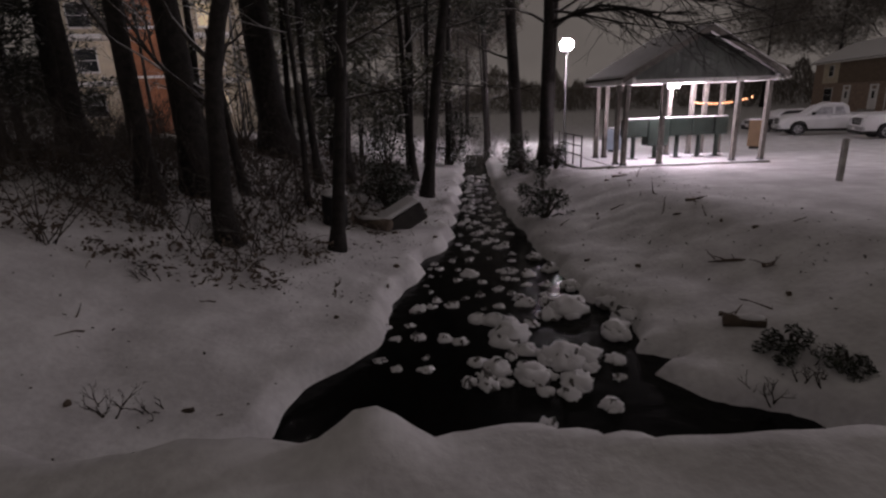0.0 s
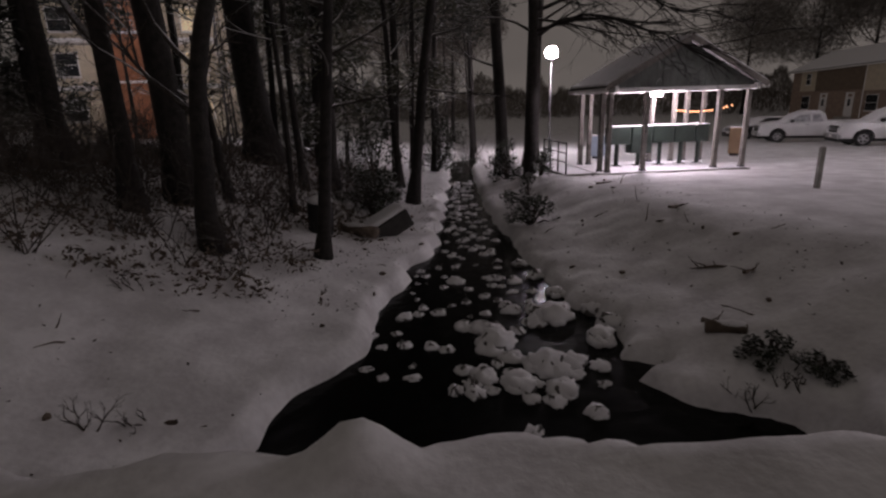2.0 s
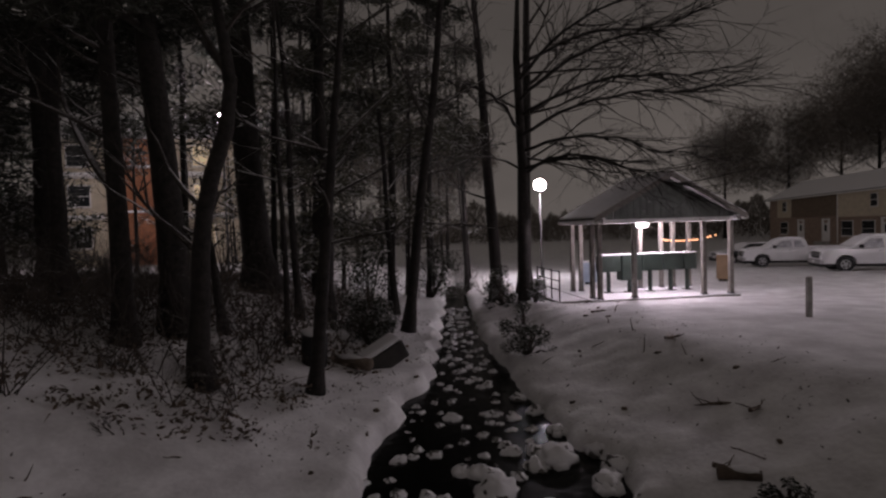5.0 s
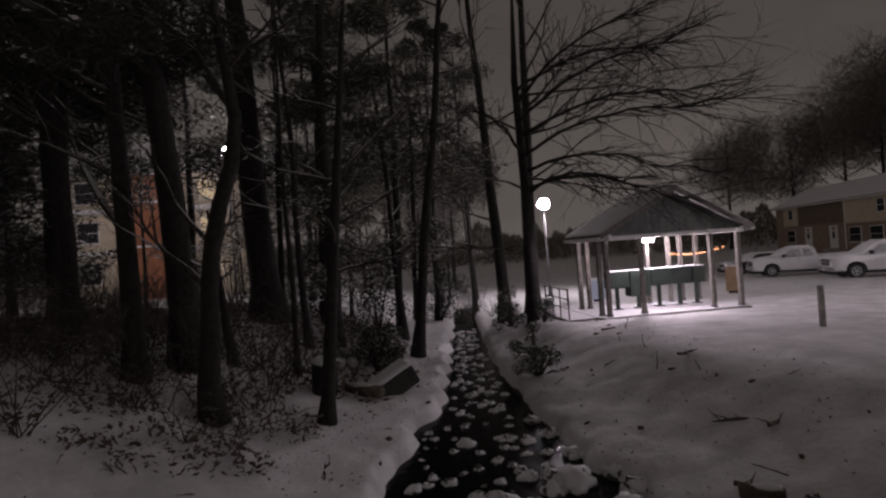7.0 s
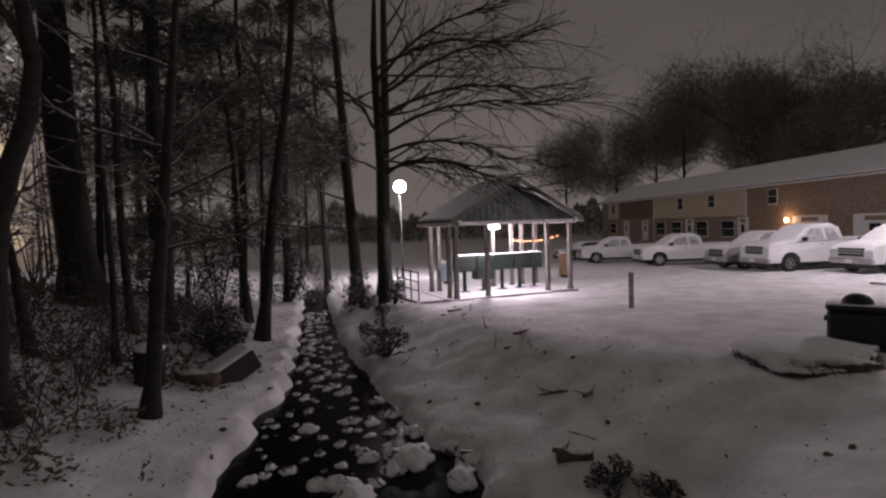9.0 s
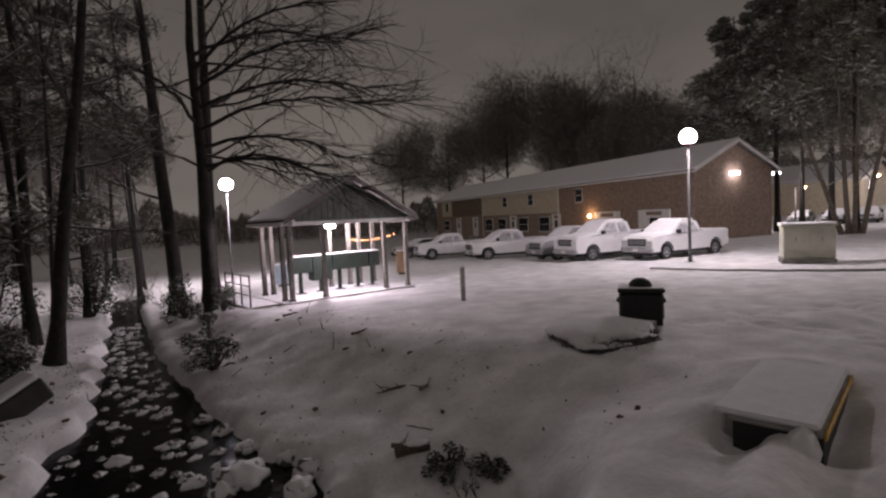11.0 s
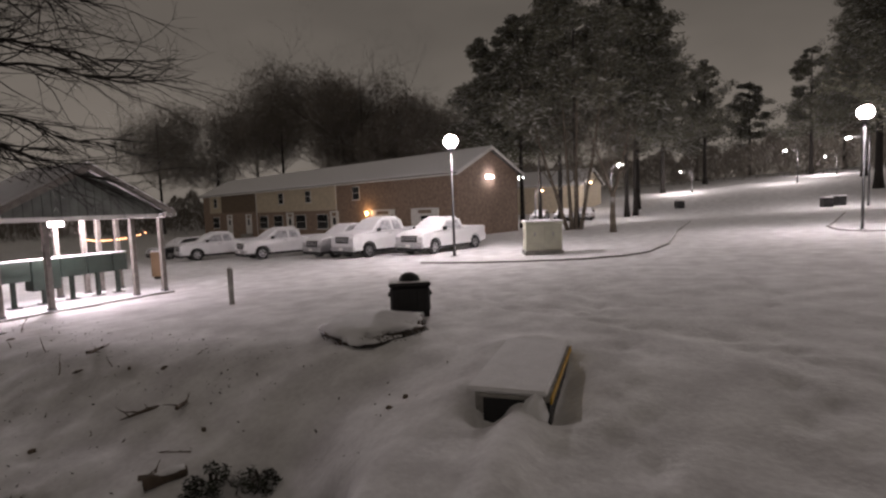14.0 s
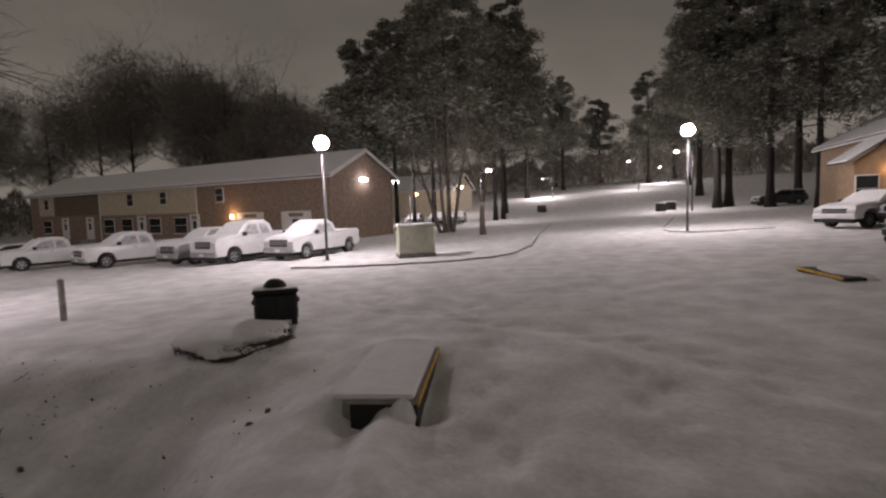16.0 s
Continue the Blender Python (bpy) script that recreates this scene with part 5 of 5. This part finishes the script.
def fallen_branch(x, y, turn, length, seed):
    rng = random.Random(seed)
    t = thing("fallen_branch", at(x, y, turn, 0.015), "dark broken branch lying on the snow", "branch", "fallen branches on the bank")
    pts = bend((-length / 2, 0, 0.03), (1, 0, 0.0), length, 5, 0.16, rng)
    part("branch_stem", Build().tube(pts, [0.03, 0.028, 0.024, 0.02, 0.014, 0.006], 6), WOOD, t)
    for k in range(4):
        q = pts[1 + k % 4]
        d = (rng.uniform(0.1, 1), rng.choice((-1, 1)) * rng.uniform(0.4, 1), rng.uniform(0.0, 0.5))
        part("twig", Build().tube(bend(q, d, length * rng.uniform(0.25, 0.5), 3, 0.2, rng), [0.014, 0.01, 0.007, 0.003], 4), WOOD, t)


for k, (x, y, a, L) in enumerate(((3.96, 6.98, 160, 0.55), (4.31, 6.6, 40, 0.6), (4.62, 9.5, 10, 0.4), (4.34, 13.0, 0, 0.35), (1.25, 2.75, -30, 0.5), (3.3, 5.5, -30, 0.4), (-2.2, 9.8, 20, 0.9), (-6.0, 7.8, 0, 1.6))):
    fallen_branch(x, y, a, L, 700 + k)


def log(x, y, turn, length, r, label):
    t = thing("log", at(x, y, turn, r * 0.6), label, "log")
    part("trunk_piece", Build().tube([(-length / 2, 0, 0), (0, 0.01, 0.01), (length / 2, 0, 0)], [r, r * 0.95, r * 0.9], 12), WOOD, t, smooth=True)
    part("snow_top", Build().blob((0.05, 0, r * 0.75), (length * 0.42, r * 0.75, r * 0.55), 4, 0.3, 6, 10, -0.3), CAP, t, "", True)


log(3.28, 5.35, -22, 0.42, 0.075, "short sawn log half buried in snow")
log(-1.55, 10.5, 150, 0.9, 0.13, "dark fallen log beside a concrete block")

# things dumped at the creek's edge
t = thing("concrete_block", at(-0.95, 11.0, 24, 0.16) @ pose(0, 0, 0, 0, -26, 0), "tilted dark concrete block with snow on top", "block")
part("slab", Build().box(-0.45, 0.45, -0.3, 0.3, -0.2, 0.2, 0.03), MUD, t)
part("snow_top", Build().box(-0.44, 0.44, -0.28, 0.3, 0.202, 0.3, 0.04), CAP, t)
t = thing("barrel", at(-2.24, 10.2, 0, 0.0) @ pose(0, 0, 0, 6, 4, 0), "dark drum standing at a tree's foot, snow on top", "barrel")
part("drum", Build().tube([(0, 0, -0.1), (0, 0, 0.02), (0, 0, 0.3), (0, 0, 0.32), (0, 0, 0.6)], [0.24, 0.25, 0.25, 0.26, 0.24], 18), BLACK, t, smooth=True)
part("snow_top", Build().blob((0, 0, 0.62), (0.25, 0.25, 0.1), 2, 0.2, 6, 14, -0.2), CAP, t, "", True)


# ---- things on the lot ----
def marker_post():
    t = thing("marker_post", at(8.5, 11.2, 0, -0.1), "weathered wooden marker post in the snow", "post")
    part("shaft", Build().box(-0.05, 0.05, -0.05, 0.05, 0, 1.0, 0.01), CONCRETE, t)
    part("snow_top", Build().blob((0, 0, 1.01), (0.05, 0.05, 0.03), 1, 0.1, 5, 8, -0.1), CAP, t)


marker_post()


def wheeled_box():
    t = thing("wheeled_chest", at(8.3, 5.62, -54, -0.01), "black plastic chest on stub feet with a dome on its lid", "chest")
    part("chest_body", Build().box(-0.37, 0.37, -0.25, 0.25, 0.12, 0.60, 0.04), BLACK, t)
    part("chest_lid", Build().box(-0.39, 0.39, -0.27, 0.27, 0.602, 0.68, 0.03), BLACK, t)
    part("lid_snow", Build().box(-0.38, 0.38, -0.26, 0.25, 0.682, 0.70, 0.008), CAP, t)
    part("dome", Build().blob((0, 0, 0.70), (0.2, 0.2, 0.15), 1, 0.04, 8, 14, -0.1), BLACK, t, "", True)
    for x in (-0.3, 0.3):
        for y in (-0.18, 0.2):
            f = part("foot", Build().box(x - 0.05, x + 0.05, y - 0.05, y + 0.05, 0.0, 0.14, 0.01), BLACK, t)
    for x in (-0.39, 0.39):
        part("handle", Build().box(x - 0.02, x + 0.02, -0.12, 0.12, 0.42, 0.48, 0.01), BLACK, t)
    for k in range(5):
        part("rib", Build().box(-0.28 + 0.14 * k - 0.015, -0.28 + 0.14 * k + 0.015, -0.262, -0.251, 0.16, 0.56, 0.004), BLACK, t)


wheeled_box()

# a low mound of grass and snow
t = thing("grass_mound", at(7.0, 5.45, 35, 0.035), "low oblong mat of dead grass dusted with snow", "mound")
part("turf", Build().blob((-0.02, -0.03, -0.01), (1.0, 0.86, 0.10), 6, 0.24, 8, 44, -0.95), MUD, t, "dark turf edge", True)
part("turf_snow", Build().blob((0.03, 0.03, 0.04), (0.98, 0.85, 0.16), 6, 0.24, 10, 44, -0.3), CAP, t, "thin lumpy snow", True)
tuft, tr = Build(), random.Random(4)
for k in range(900):
    a, q = tr.uniform(0, 6.28), tr.uniform(0.8, 1.03) if k % 3 else tr.random() ** 0.5
    x, y = 0.97 * q * math.cos(a), 0.84 * q * math.sin(a)
    z = 0.15 * math.sqrt(max(0, 1 - min(1, q) ** 2))
    h = tr.uniform(0.0, 0.028)
    tuft.tube([(x, y, z - 0.02), (x + tr.uniform(-0.05, 0.05), y + tr.uniform(-0.05, 0.05), z + h)], [0.008, 0.003], 3, False)
tagged(part("grass", tuft, WOOD, t), kind="stuff")


def drain_inlet():
    t = thing("drain_inlet", at(5.78, 2.18, 12, -0.11), "kerb drain with a snow-covered slab and yellow painted lip", "drain")
    part("slab", Build().box(-0.965, 0.95, -0.336, 0.36, 0.17, 0.21, 0.012), CONCRETE, t)
    part("slab_snow", Build().box(-0.97, 1.02, -0.315, 0.5, 0.215, 0.27, 0.027), CAP, t)
    # solid black box: the shade inside the opening put into its colour
    part("shade_block", Build().box(-0.958, 0.9, -0.336, 0.32, -0.3, 0.168), BLACK, t, "black block for the shaded drain opening")
    part("back_wall", Build().box(-0.9, 1.0, 0.325, 0.42, -0.3, 0.218, 0.01), CONCRETE, t)
    part("far_wall", Build().box(0.905, 1.0, -0.32, 0.32, -0.3, 0.168, 0.01), CONCRETE, t)
    part("painted_lip", Build().box(-0.95, 0.94, -0.356, -0.338, 0.15, 0.215, 0.004), YELLOW, t, "worn yellow paint")
    part("corner_snow", Build().blob((-1.0, -0.2, 0.06), (0.3, 0.13, 0.19), 3, 0.15, 8, 16, -0.6), CAP, t, "", True)


drain_inlet()
t = thing("kerb_piece", at(12.92, -4.5, 8, -0.05), "kerb drain, its shaded opening a black slab, with a yellow painted lip", "drain")
# black slab paints the shade below the lip; nothing is hollow here
part("slab", Build().box(-0.9, 0.9, -0.1, 0.3, -0.1, 0.12, 0.02), BLACK, t)
part("painted_lip", Build().box(-0.88, 0.88, 0.302, 0.325, 0.075, 0.125, 0.005), YELLOW, t, "worn yellow paint")
part("slab_snow", Build().blob((0, -0.15, 0.02), (1.0, 0.42, 0.15), 5, 0.15, 8, 24, -0.4), CAP, t, "", True)


def cabinet():
    t = thing("utility_cabinet", at(20.9, 7.7, -62, -0.02), "pale green metal utility cabinet with snow on its top", "cabinet")
    part("plinth", Build().box(-0.78, 0.78, -0.62, 0.62, 0, 0.2, 0.02), CONCRETE, t)
    part("cabinet_body", Build().box(-0.74, 0.74, -0.58, 0.58, 0.202, 1.3, 0.03), CRATE, t)
    for x in (-0.37, 0.37):
        d = part("cabinet_door", Build().box(x - 0.33, x + 0.33, -0.6, -0.582, 0.5, 1.2, 0.008), CRATE, t)
        part("handle", Build().box(x - 0.03, x + 0.03, -0.62, -0.602, 0.8, 0.95, 0.005), STEEL, d)
    part("cabinet_lid", Build().box(-0.8, 0.8, -0.64, 0.64, 1.302, 1.36, 0.02), CRATE, t)
    part("lid_snow", Build().box(-0.79, 0.79, -0.63, 0.63, 1.362, 1.43, 0.025), CAP, t)


cabinet()
for x, y, w in ((65, -6.7, 0.7), (72.5, 8.7, 1.0), (63.5, -5.6, 0.5)):
    t = thing("waste_bin", at(x, y, 20), "dark bin at the roadside with snow on its lid", "bin")
    part("bin_body", Build().box(-w, w, -0.4, 0.4, 0, 0.9, 0.05), BLACK, t)
    part("lid_snow", Build().box(-w, w, -0.38, 0.38, 0.902, 1.0, 0.03), CAP, t)


# ---- kerbs of the verge and the island ----
def kerb(line):
    pts = []
    for (x0, y0), (x1, y1) in zip(line, line[1:]):
        for i in range(6):
            x, y = x0 + (x1 - x0) * i / 6, y0 + (y1 - y0) * i / 6
            pts.append((x, y, float(ground(x, y)) - 0.01))
    tagged(part("kerb", Build().tube(pts, [0.085] * len(pts), 6), KERB), "low concrete kerb edging the snowy verge", "kerb", kind="structure")


kerb([(17.5, 11.5), (17.5, 9.5), (17.6, 7.2), (18.1, 5.3), (19.1, 4.0), (20.3, 3.5), (24.0, 3.3), (34.0, 4.2), (50.0, 5.0)])
kerb([(50.0, -5.5), (37.0, -3.6), (33.0, -3.0), (29.4, -3.1), (28.0, -4.0), (27.8, -5.4), (28.8, -8.0)])
